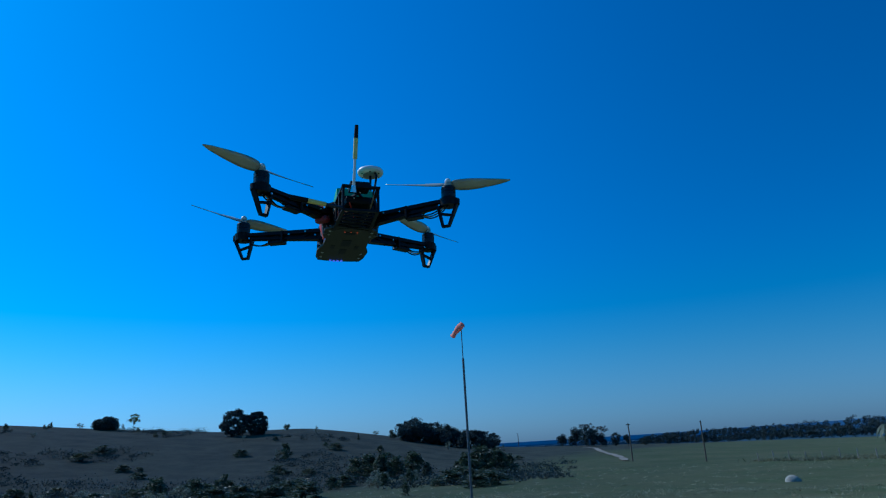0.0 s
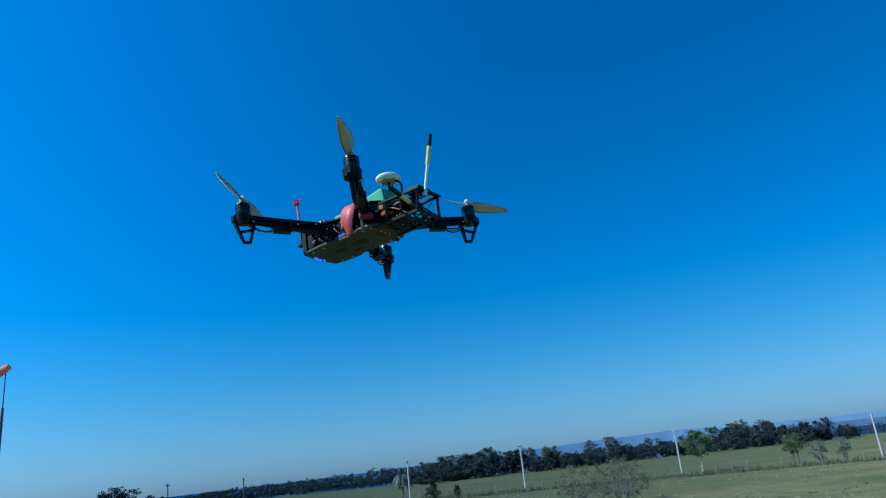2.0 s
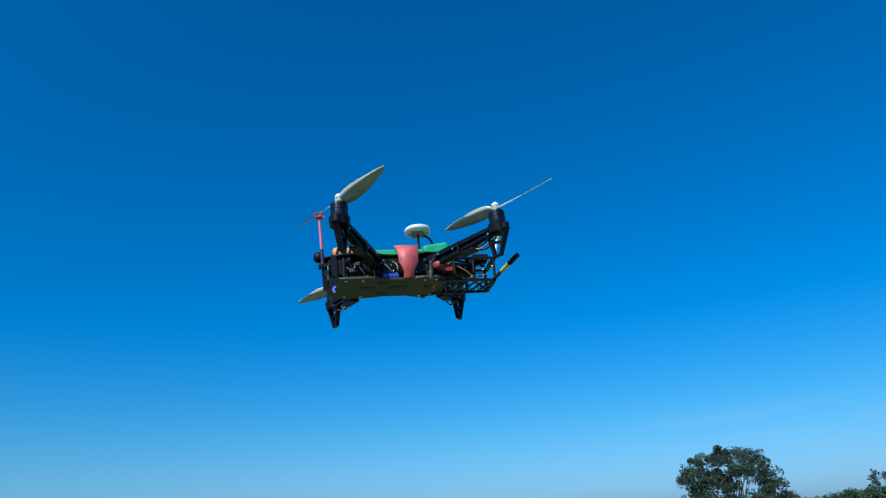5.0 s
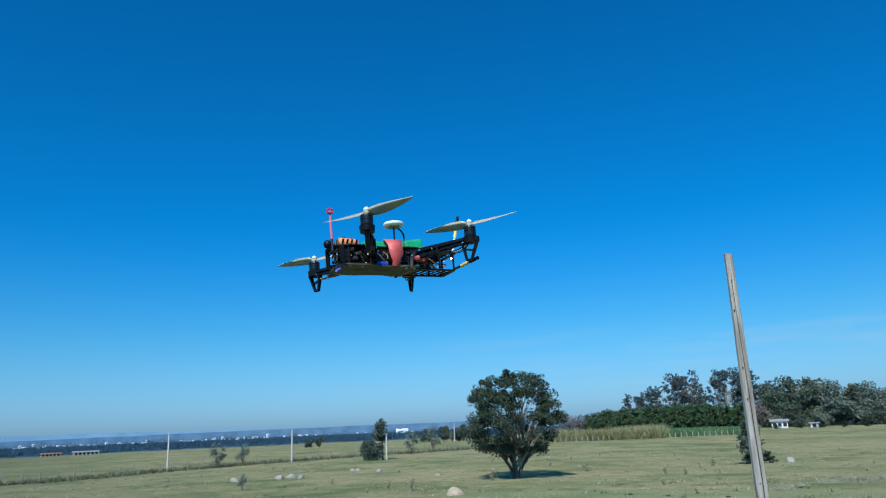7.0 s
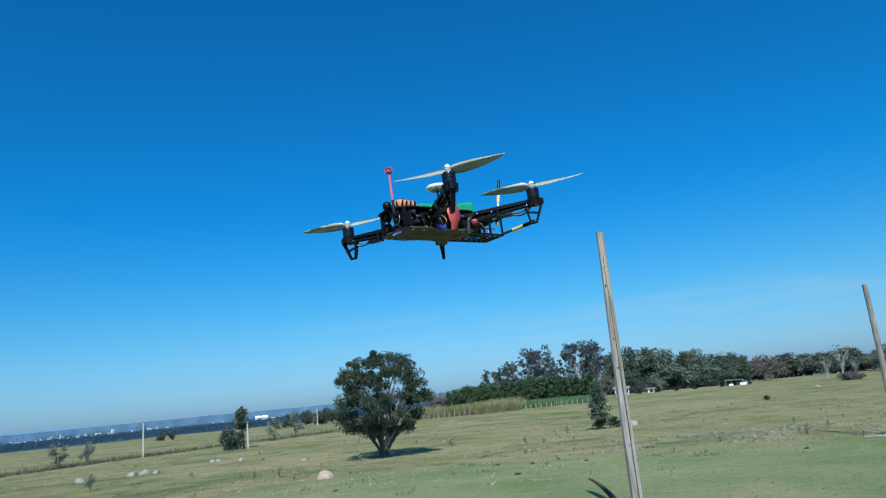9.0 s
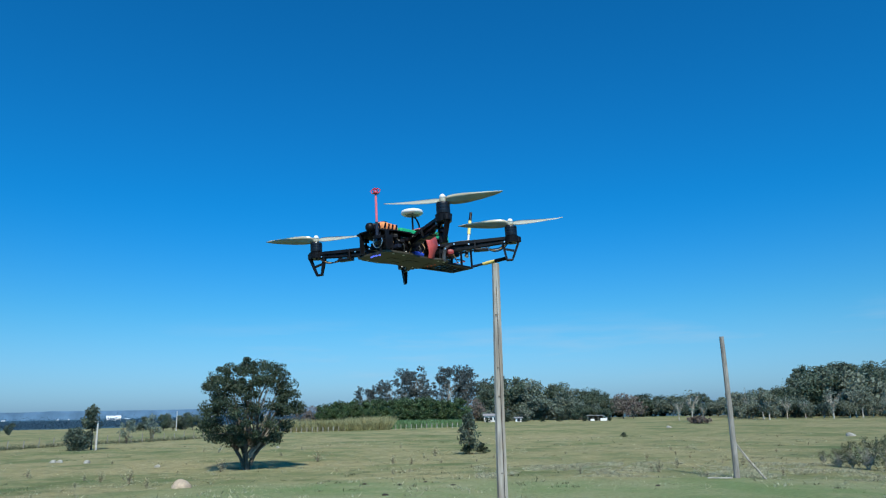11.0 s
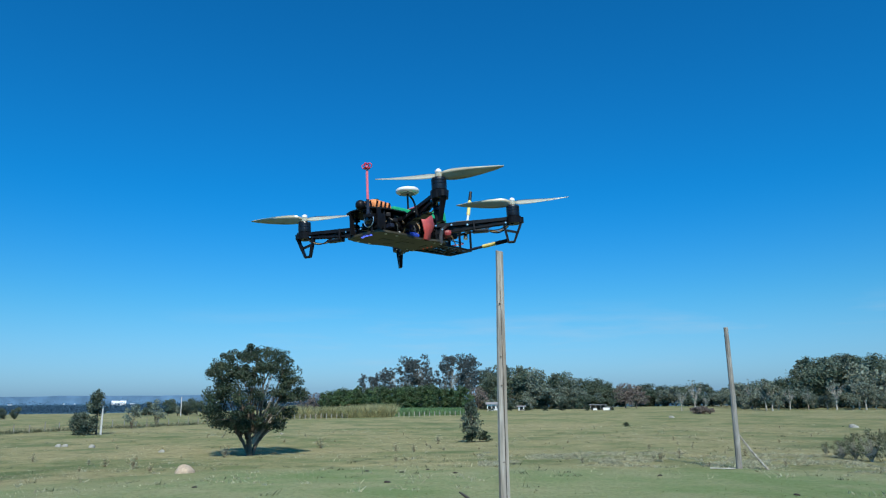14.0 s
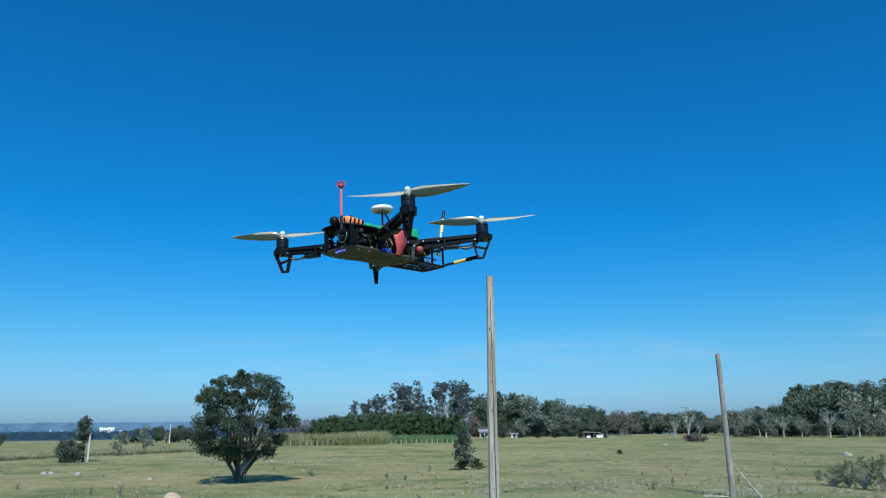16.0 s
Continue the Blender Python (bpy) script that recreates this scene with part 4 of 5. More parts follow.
bush = build_tree("shrub", "dark upright bush by the fence", "shrub", 3.4, 2.6, 0.1, 0.06, 11, LEAF_OLIVE, BARK, clumps=30, per=40, leaf=0.15, clump_r=0.5, shape="cone")
place(bush, spot(36.9, 113))
plant(bush, spot(38.9, 115), 1, 0.6)
small = build_tree("tree", "small rounded light green tree by the fence", "tree", 4.0, 2.6, 1.7, 0.07, 12, LEAF_LIGHT, BARK, clumps=20, per=50, leaf=0.13, clump_r=0.5)
place(small, spot(64.3, 108))
plant(small, spot(64.6, 112), 2, 1.1)
sparse = build_tree("shrub", "thin dark shrub by the fence", "shrub", 3.0, 2.2, 0.4, 0.04, 13, LEAF_GREY, BARK, clumps=22, per=28, leaf=0.12, clump_r=0.45, stems=3, limbs=6)
place(sparse, spot(66.0, 105))
for az, r, s in ((67.6, 110, 1.0), (86.1, 58, 0.38), (84.4, 118, 1.2), (86.3, 122, 1.1), (101.3, 150, 1.6), (99.6, 135, 1.3)):
    plant(sparse, spot(az, r), az, s)
# dry weeds standing in the pasture
def build_weed():
    root = thing("weed", Matrix.Identity(4), "thin dry brown weed standing in the pasture", "weed", "weeds in the pasture")
    g = np.random.default_rng(77)
    bm = bmesh.new()
    for k in range(16):
        a, r = g.uniform(0, 6.28), g.uniform(0.05, 0.45)
        tip = Vector((math.cos(a) * r, math.sin(a) * r, g.uniform(0.45, 1.1)))
        add_tube(bm, bend((0.06 * math.cos(a), 0.06 * math.sin(a), -0.05), (0.1 * math.cos(a), 0.1 * math.sin(a), tip.z * 0.6), tip, 3), [0.012, 0.01, 0.008, 0.004], 4)
    part("stalk", bm, BARK, root)
    c = np.array([(math.cos(a) * r, math.sin(a) * r, z) for a, r, z in zip(g.uniform(0, 6.28, 26), g.uniform(0.05, 0.45, 26), g.uniform(0.1, 1.0, 26))])
    new("leaves", quads_mesh("leaves", leaf_quads(g, c, np.full(26, 0.14), 12, 0.045), STRAW)).parent = root
    return root


weed = build_weed()
place(weed, spot(113.5, 66))
wr = random.Random(8)
for az, r, s in ((119.5, 60, 0.7), (123, 70, 0.9), (99.3, 45, 0.8), (93, 60, 0.6), (146.8, 48, 0.6), (142, 44, 0.6), (106, 57, 0.9), (140.6, 40, 0.7), (97.5, 50, 0.6), (121.0, 58, 0.6)):
    plant(weed, spot(az, r), az, s)
for k in range(90):
    az = wr.choice((wr.uniform(20, 160), wr.uniform(80, 130), wr.uniform(133, 158)))
    plant(weed, spot(az, wr.uniform(36, 105)), az * 5, wr.uniform(0.2, 0.45))
# palm beside a pole
def build_palm():
    root = thing("palm_tree", Matrix.Identity(4), "small drooping palm beside a pole", "tree")
    part("trunk", tube(bend((0, 0, -0.2), (0.1, 0, 2), (0.05, 0, 4.2), 5), 0.13, 7), BARK, root)
    for k in range(14):
        a = k * 2.4
        e = Vector((math.cos(a), math.sin(a), 0))
        bm = bmesh.new()
        tip = Vector((0.05, 0, 4.2)) + e * 1.7 + Vector((0, 0, -0.9 - 0.5 * (k % 3)))
        line = bend((0.05, 0, 4.2), Vector((0.05, 0, 5.2 - 0.1 * (k % 4))) + e * 0.9, tip, 8)
        g = Vector((-e.y, e.x, 0))
        for p, q in zip(line, line[1:]):
            for s in (-1, 1):
                o = g * (s * 0.35) + Vector((0, 0, -0.3))
                bm.faces.new([bm.verts.new(v) for v in (p, q, q + o * 0.9, p.lerp(q, 0.4) + o)])
        part("frond", bm, LEAF_MID, root)
    return root


place(build_palm(), spot(34.6, 118))

# kinds for groves and the wood's edge
GROUP = "trees of the wood's edge"
BROAD = [build_tree("tree", "dark broadleaf tree at the wood's edge", "tree", 10, 8.4, 0.5, 0.22, 20 + k, (LEAF_DARK, LEAF_MID, LEAF_MID, LEAF_GREY)[k], BARK, clumps=76, per=84, leaf=0.20, clump_r=1.1, limbs=8, shape="lobes", group=GROUP) for k in range(4)]
PALE = [build_tree("tree", "dusty grey-green tree with a pale trunk at the wood's edge", "tree", 9, 8, 1.8, 0.2, 50 + k, LEAF_PALE, PALEBARK, clumps=62, per=46, leaf=0.24, clump_r=1.05, limbs=14, shape="lobes", group=GROUP) for k in range(2)]
HEDGE = [build_tree("tree", "dense fresh green tree in a tall hedge", "tree", 10, 7, 0.2, 0.2, 54 + k, LEAF_HEDGE, BARK, clumps=80, per=90, leaf=0.24, clump_r=1.15, limbs=4, group=GROUP) for k in range(2)]
place(PALE[0], spot(149.0, 214), 1)
place(PALE[1], spot(155.0, 220), 2)
for k, proto in enumerate(HEDGE):
    place(proto, spot(115.4 + 5 * k, 250), k, 0.85)
TALL = [build_tree("tree", "tall sparse eucalyptus with bare limbs", "tree", 21, 12.5, 4.5, 0.17, 30 + k, LEAF_EUC, GREYWOOD, clumps=90, per=34, leaf=0.24, clump_r=0.72, limbs=34, shape="lobes", group=GROUP) for k in range(4)]
WOOD_EDGE = [build_tree("tree", "deep green tree of the dark wood", "tree", 10, 7.6, 0.8, 0.2, 70 + k, LEAF_WOOD, BARK, clumps=60, per=60, leaf=0.26, clump_r=1.1, limbs=6, shape=("lobes", "round", "lobes", "spread")[k], group="trees of the dark wood") for k in range(4)]
for k, proto in enumerate(WOOD_EDGE):
    place(proto, spot((38.0, 44.0, 52.5, 63.0)[k], 270), k, 0.75)
place(TALL[2], spot(122.9, 292), 2.0, 0.8)
place(TALL[3], spot(118.6, 288), 3.0, 0.78)
BARE = [build_tree("tree", "leafless pale grey tree with many limbs", "tree", 9, 8, 2.2, 0.20, 40 + k, LEAF_GREY, PALEBARK, clumps=60, per=5, leaf=0.3, clump_r=0.9, limbs=40, shape="spread", group=GROUP) for k in range(2)]
TWIGGY = build_tree("tree", "reddish-brown leafless tree at the wood's edge", "tree", 9, 9, 1.6, 0.18, 45, LEAF_BROWN, BARK, clumps=60, per=18, leaf=0.3, clump_r=1.0, limbs=26, group=GROUP)
for k, proto in enumerate(BROAD):
    place(proto, spot((41.0, 46.5, 61.0, 134.0)[k], 272), k)
place(TALL[0], spot(121.2, 285), 0.3, 1.12)
place(TALL[1], spot(125.0, 290), 1.0, 1.15)
place(BARE[0], spot(143.6, 212), 0)
place(BARE[1], spot(147.6, 240), 0, 1.0)
place(TWIGGY, spot(138.4, 262), 0)
rng = random.Random(11)


def row(protos, azs, r, heights, base, spread=0.0, wide=1.0, sink=0.10):
    for az, h in zip(azs, heights):
        p = spot(az, r + rng.uniform(-spread, spread))
        s = h / base
        p.z -= sink * h if protos is not BARE and protos is not TALL else 0
        s = s * 1.08 if protos is not BARE else s
        plant(rng.choice(protos), p, rng.uniform(0, 6), s * wide * rng.uniform(0.92, 1.12), s)


def wood_band(name, label, azs, r, heights, spread, wide):
    """Crowns that run together, in one sheet of leaves."""
    g = np.random.default_rng(int(r))
    c, rad = [], []
    for az, h in zip(azs, heights):
        p = spot(az, r + g.uniform(-spread, spread))
        for k in range(30):
            q = g.normal(size=3)
            q *= g.uniform(0.5, 1.0) / np.linalg.norm(q)
            c.append((p.x + q[0] * h * 0.4 * wide, p.y + q[1] * h * 0.4 * wide, p.z + h * (0.5 + 0.46 * q[2])))
            rad.append(h * g.uniform(0.08, 0.16))
    me = quads_mesh(name, leaf_quads(g, c, rad, 34, 0.26, 0.8), LEAF_WOOD)
    tagged(new(name, me), label, "woods", kind="stuff")


# the wood beyond the fields, its edge rising and falling
n = 46
azs = [35.5 + (68.0 - 35.5) * k / (n - 1) + rng.uniform(-0.25, 0.25) for k in range(n)]
row(WOOD_EDGE, azs, 275, [ramp_at(((34.5, 6.0), (37.7, 9.2), (41.7, 10.2), (46, 8.6), (47.8, 5.6), (50.4, 9.0), (54, 6.2), (58.7, 8.0), (61.7, 8.8), (66, 7.5), (69, 4.5)), a) * rng.uniform(0.8, 1.15) for a in azs], 10, 14, 1.2, 0.2)
wood_band("wood_undergrowth", "dark bushes along the edge of the wood", [a + 0.25 for a in azs], 262, [ramp_at(((34.5, 4.0), (46, 5.5), (60, 5.5), (69, 3.5)), a) * rng.uniform(0.7, 1.2) for a in azs], 8, 1.4)
row(TALL, [36.4, 38.2, 39.0, 41.6, 44.8, 49.8, 51.2, 54.6, 58.8, 60.4, 62.2, 63.4, 13.2, 14.4], 284, [8, 10.5, 9.5, 11.5, 9.5, 10, 10.5, 8, 9.5, 10.5, 9.5, 7, 9, 8], 21, 10, 1.7)
azs = [17.5 + 19.5 * k / 51 for k in range(52)]
wood_band("far_wood", "dark wood across the far side of the fields", azs, 330, [ramp_at(((17, 3.6), (20, 5.0), (24, 6.2), (30, 7.4), (36.5, 8.6)), a) * rng.uniform(0.85, 1.15) for a in azs], 12, 1.5)
# grove by the hill's foot, and the pair on its crest
azs = [-1.2 + 7.2 * k / 19 for k in range(20)]
row(WOOD_EDGE, azs, 205, [ramp_at(((-2, 5.5), (-0.5, 7.0), (3, 6.8), (6.5, 5.0)), a) * rng.uniform(0.92, 1.08) for a in azs], 10, 6, 1.35, 0.2)
for az, r, h, w, seed in ((-14.6, 196, 7.2, 7.4, 81), (-12.95, 197, 6.6, 5.6, 82), (-23.8, 214, 3.6, 6.4, 83)):
    place(build_tree("tree", "dense rounded dark tree on the hill's crest", "tree", h, w, 0.1, 0.2, seed, LEAF_WOOD, BARK, clumps=170, per=90, leaf=0.18, clump_r=0.75, limbs=4, shape="dome", group="trees on the hill"), spot(az, r) - Vector((0, 0, 0.4)), az)
plant(small, spot(-21.9, 215), 1.0, 1.15)
row(BROAD, [-2.2, -10.6, -27.6], 205, [2.8, 2.4, 2.0], 10, 2)
plant(bush, spot(-10.7, 150), 1.0, 1.3, 0.95)
row(WOOD_EDGE, [11.4, 12.5, 13.4, 13.9, 14.5, 15.6, 16.5, 17.8, 19.6], 260, [5.6, 8.6, 6.8, 6.4, 5.6, 4.8, 4.2, 3.2, 4.2], 10, 5)
# shrubs on the hillside and along its foot
for k in range(70):
    az = rng.uniform(-34, 9)
    r = rng.uniform(70, 225) if k > 22 else rng.uniform(92, 112)
    plant(rng.choice((bush, sparse, sparse)), spot(az, r), rng.uniform(0, 6), rng.uniform(0.35, 0.9), rng.uniform(0.3, 0.7))
for az, r, s in ((-5.2, 118, 1.0), (-4.0, 120, 1.1), (-2.9, 118, 1.15), (-1.8, 120, 1.0), (-0.4, 122, 1.15), (3.9, 118, 1.1), (5.1, 120, 1.35), (6.3, 119, 1.2), (7.2, 121, 0.9), (-15.1, 110, 0.7), (-20, 95, 0.9), (-17.3, 92, 0.8)):
    plant(bush, spot(az, r), az, s * 1.5, s)
# woods behind the farm
for k in range(60):
    az, r = rng.uniform(-34, 9), rng.uniform(78, 165)
    s = rng.uniform(0.35, 1.0)
    plant(bush, spot(az, r), az * 3, s * 2.0, s * 0.55)
row(HEDGE, [114.2 + 0.62 * k for k in range(19)], 252, [ramp_at(((113, 6.4), (118, 8.8), (126, 8.6)), 114.2 + 0.62 * k) * rng.uniform(0.92, 1.1) for k in range(19)], 10, 4, 1.0)
row(TALL, [117.6, 118.2, 119.1, 119.8, 120.5, 121.9, 122.4, 123.9, 124.4, 125.6, 126.0, 126.9, 127.8, 128.6], 290, [15, 14, 18, 17, 22, 24, 19, 20, 23.5, 23, 20, 16, 17, 18], 21, 8)
row(BROAD + PALE[:1], [127.2, 128.0, 129.0, 130.1, 131.0, 132.2, 133.3, 134.4, 135.6, 136.6, 137.2], 268, [14, 17, 20, 21, 18, 18.5, 16.5, 15, 14, 12.5, 9], 10, 8, 1.0, 0.14)
row(BROAD + PALE, [127.0 + 0.62 * k for k in range(17)], 258, [rng.uniform(4.5, 8.5) for k in range(17)], 10, 8, 1.35, 0.2)
row([TWIGGY], [112.6, 113.4, 126.6, 139.2], 256, [6.5, 6.6, 8, 8.0], 9, 4)
row(BROAD + PALE, [137.6 + 0.66 * k for k in range(16)], 300, [10.0 * rng.uniform(0.85, 1.2) for _ in range(16)], 10, 10, 1.5, 0.15)
row(BARE, [142.6, 144.4, 148.6, 150.2, 151.4, 153.2, 154.6, 156.6, 158.2], 224, [6.5, 5.5, 8.5, 7, 6, 8.5, 9, 7, 8], 9, 8)
row(BROAD + PALE, [146.2 + 0.75 * k for k in range(20)], 262, [ramp_at(((146, 10.5), (150, 13.0), (154, 18.0), (162, 19.5)), 146.2 + 0.75 * k) * rng.uniform(0.8, 1.2) for k in range(20)], 10, 14, 1.1, 0.18)
row(PALE + BROAD[1:], [146.5 + 0.7 * k for k in range(22)], 240, [rng.uniform(4.0, 8.5) for k in range(22)], 10, 12, 1.3, 0.18)
row(BROAD, [152 + 0.9 * k for k in range(12)], 330, [18.5 * rng.uniform(0.9, 1.1) for k in range(14)], 10, 12)
row(PALE, [147, 149.4, 151.8, 152.6, 154.2, 155.6, 157.2], 222, [5, 4.5, 5.5, 6, 6.5, 5.5, 6], 10, 5)
row(BROAD, [102.2, 102.9, 103.6, 104.3, 105.0, 91.4, 92.2, 99.9, 100.8], 235, [6.0, 6.6, 6.2, 5.6, 4.4, 3.6, 3.8, 4.0, 5.0], 10, 6)
for az, r, w in ((144.3, 185, 4.6), (143.7, 186, 3.4)):
    place(build_tree("shrub", "low reddish-brown dry bush before the wood", "shrub", 1.7, w, 0.1, 0.04, int(az * 10), LEAF_BROWN, BARK, clumps=44, per=50, leaf=0.14, clump_r=0.45, stems=5, limbs=6), spot(az, r), 0)
for az, r, s in ((138.3, 112, 0.3), (126.9, 73, 0.45), (125.6, 72, 0.4), (127.6, 228, 0.6), (126.2, 229, 0.5), (135.4, 228, 0.6), (137.3, 228, 0.5), (129.2, 230, 0.7), (130.6, 232, 0.8), (132, 230, 0.7), (133.4, 231, 0.6)):
    plant(bush, spot(az, r), az, s * 1.4, s * 0.7)
for az, r, s in ((154.0, 47, 0.42), (155.0, 46, 0.5), (153.2, 48, 0.36), (156.2, 45, 0.5), (157.4, 46, 0.45), (152.2, 52, 0.25)):
    if s == 0.42 and r == 47:
        scrub = place(build_tree("shrub", "low olive scrub beside the mown strip", "shrub", 3.0, 2.6, 0.1, 0.035, 61, SCRUBLEAF, PALEBARK, clumps=60, per=22, leaf=0.085, clump_r=0.40, stems=12, limbs=8), spot(az, r), az * 3, s, s * 1.2)
    else:
        plant(scrub, spot(az, r), az * 3, s * (0.8 + 0.5 * math.sin(az * 7) ** 2), s * (0.85 + 0.5 * math.sin(az * 5) ** 2))


def build_heath():
    """Dark scrub in clumps over the northern slope."""
    g = np.random.default_rng(14)
    az = np.radians(g.uniform(-42, 12, 2600))
    r = g.uniform(86, 228, 2600)
    x, y = r * np.sin(az), r * np.cos(az)
    keep = np.array([noise.noise((a * 0.035, b * 0.035, 9.0)) + 0.006 * (150 - math.hypot(a, b)) - 0.02 * max(0, math.degrees(math.atan2(a, b)) + 12) > -0.05 for a, b in zip(x, y)])
    x, y = x[keep], y[keep]
    h = 0.5 + 1.0 * g.random(len(x)) ** 2
    c = np.array([(a, b, ground_z(a, b) + k * 0.25) for a, b, k in zip(x, y, h)])
    me = quads_mesh("heath", leaf_quads(g, c, h * 1.8, 70, 0.15, 0.5), LEAF_WOOD)
    tagged(new("heath", me), "dark low scrub in clumps over the hillside", "scrub", kind="stuff")


build_heath()


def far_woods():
    """Dark woods over the low ground towards the town, tinted with haze blue."""
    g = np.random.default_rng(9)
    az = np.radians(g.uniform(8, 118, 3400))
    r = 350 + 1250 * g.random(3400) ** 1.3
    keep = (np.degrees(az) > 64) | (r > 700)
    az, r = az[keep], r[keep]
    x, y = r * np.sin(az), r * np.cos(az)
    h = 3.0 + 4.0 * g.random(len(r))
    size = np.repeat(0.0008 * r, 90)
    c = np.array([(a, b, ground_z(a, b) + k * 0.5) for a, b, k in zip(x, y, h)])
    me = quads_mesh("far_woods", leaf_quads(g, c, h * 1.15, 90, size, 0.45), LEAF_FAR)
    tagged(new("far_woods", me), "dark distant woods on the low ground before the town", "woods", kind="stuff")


far_woods()


# ---- grasses ----
def blades(g, x, y, height, width, lean=0.5):
    n = len(x)
    z = np.array([ground_z(a, b) for a, b in zip(x, y)])
    base = np.stack((x, y, z - 0.01), axis=1)
    a = g.uniform(0, math.tau, n)
    side = np.stack((np.cos(a), np.sin(a), np.zeros(n)), axis=1) * (width * (0.6 + 0.8 * g.random(n)))[:, None]
    b = g.uniform(0, math.tau, n)
    tilt = np.stack((np.cos(b), np.sin(b), np.zeros(n)), axis=1) * (lean * g.random(n))[:, None]
    hgt = (height * (0.5 + g.random(n)))[:, None]
    up = (np.array((0, 0, 1.0)) + tilt) * hgt
    return np.stack((base - side, base + side, base + up + side * 0.15, base + up - side * 0.15), axis=1)


def scatter(g, n, az0, az1, r0, r1, power=1.0):
    az = np.radians(g.uniform(az0, az1, n))
    r = r0 + (r1 - r0) * g.random(n) ** power
    return r * np.sin(az) - 0.7, r * np.cos(az) - 0.1


def build_grasses():
    g = np.random.default_rng(21)
    x, y = scatter(g, 50000, -40, 170, 27, 75, 0.8)
    keep = np.array([noise.noise((a * 0.12, b * 0.12, 2.0)) > 0.02 for a, b in zip(x, y)])
    me = quads_mesh("dry_grass", blades(g, x[keep], y[keep], 0.03 + 0.05 * g.random(keep.sum()) ** 2, 0.016, 2.2), DRYWEED)
    tagged(new("dry_grass", me), "thin straw-coloured grass tufts over the pasture", "grass", kind="stuff")
    x, y = scatter(g, 22000, -40, 170, 9, 60, 0.8)
    me = quads_mesh("short_grass", blades(g, x, y, np.full(len(x), 0.028), 0.02, 2.0), GRASSBLADE)
    tagged(new("short_grass", me), "short green grass of the pasture", "grass", kind="stuff")
    # rough strip beyond the mown ground
    x, y = scatter(g, 46000, 126, 162, 36, 50)
    keep = np.array([noise.noise((a * 0.2, b * 0.2, 7.0)) + 0.5 * noise.noise((a * 0.7, b * 0.7, 3.0)) > 0.02 for a, b in zip(x, y)])
    me = quads_mesh("rough_grass", blades(g, x[keep], y[keep], 0.04 + 0.12 * g.random(keep.sum()) ** 2, 0.016, 2.6), DRYWEED)
    tagged(new("rough_grass", me), "rough pale weeds beside the mown strip", "grass", kind="stuff")
    # tufts that the cattle leave, dry and green
    for name, mat, count, low_h in (("dry_tufts", DRYWEED, 2600, 0.05), ("green_tufts", SCRUBLEAF, 1500, 0.07)):
        x, y = scatter(g, count, -40, 170, 22, 120, 0.75)
        keep = np.array([noise.noise((a * 0.06, b * 0.06, 5.0 + low_h * 30)) > -0.1 for a, b in zip(x, y)])
        x, y = np.repeat(x[keep], 12), np.repeat(y[keep], 12)
        x, y = x + g.normal(size=len(x)) * 0.16, y + g.normal(size=len(y)) * 0.16
        me = quads_mesh(name, blades(g, x, y, low_h + 0.10 * g.random(len(x)) ** 2, 0.022, 2.0), mat)
        tagged(new(name, me), "low grass tufts standing over the grazed pasture", "grass", kind="stuff")
    # tall reeds before the far trees
    x, y = scatter(g, 20000, 110.5, 119.6, 172, 190)
    tall = np.array([1.7 + 0.9 * noise.noise((a * 0.09, b * 0.09, 4.0)) + 0.4 * noise.noise((a * 0.5, b * 0.5, 1.0)) for a, b in zip(x, y)])
    me = quads_mesh("reeds", blades(g, x, y, tall + 0.5 * g.random(len(x)), 0.06, 1.1), REED)
    tagged(new("reeds", me), "tall dry reeds in front of the trees", "grass", kind="stuff")
    # weeds along the fence
    x, y = [], []
    for k in range(7000):
        p = fence_at(g.random())
        x.append(p.x + g.normal() * 1.2)
        y.append(p.y + g.normal() * 1.2)
    x, y = np.array(x), np.array(y)
    me = quads_mesh("weeds", blades(g, x, y, np.full(len(x), 0.55), 0.05, 1.4), SCRUBLEAF)
    tagged(new("weeds", me), "dark weeds along the fence", "weeds", kind="stuff")
    # green crop strip by the farm
    x, y = scatter(g, 14000, 118.4, 126.4, 180, 215)
    me = quads_mesh("crop", blades(g, x, y, np.full(len(x), 1.15), 0.14, 0.5), CROPLEAF)
    tagged(new("crop", me), "strip of bright green crop by the farm", "crop", kind="stuff")


# ---- fence and poles ----
FENCE_LINE = [spot(a, r) for a, r in ((26, 122), (36, 114), (45, 112), (56, 112), (64, 103), (71, 100), (81, 116), (90, 127), (97, 136), (105, 152))]


def fence_at(t):
    lens = [(b - a).length for a, b in zip(FENCE_LINE, FENCE_LINE[1:])]
    d = t * sum(lens)
    for (a, b), l in zip(zip(FENCE_LINE, FENCE_LINE[1:]), lens):
        if d <= l:
            p = a.lerp(b, d / l)
            break
        d -= l
    else:
        p = FENCE_LINE[-1].copy()
    p.z = ground_z(p.x, p.y)
    return p


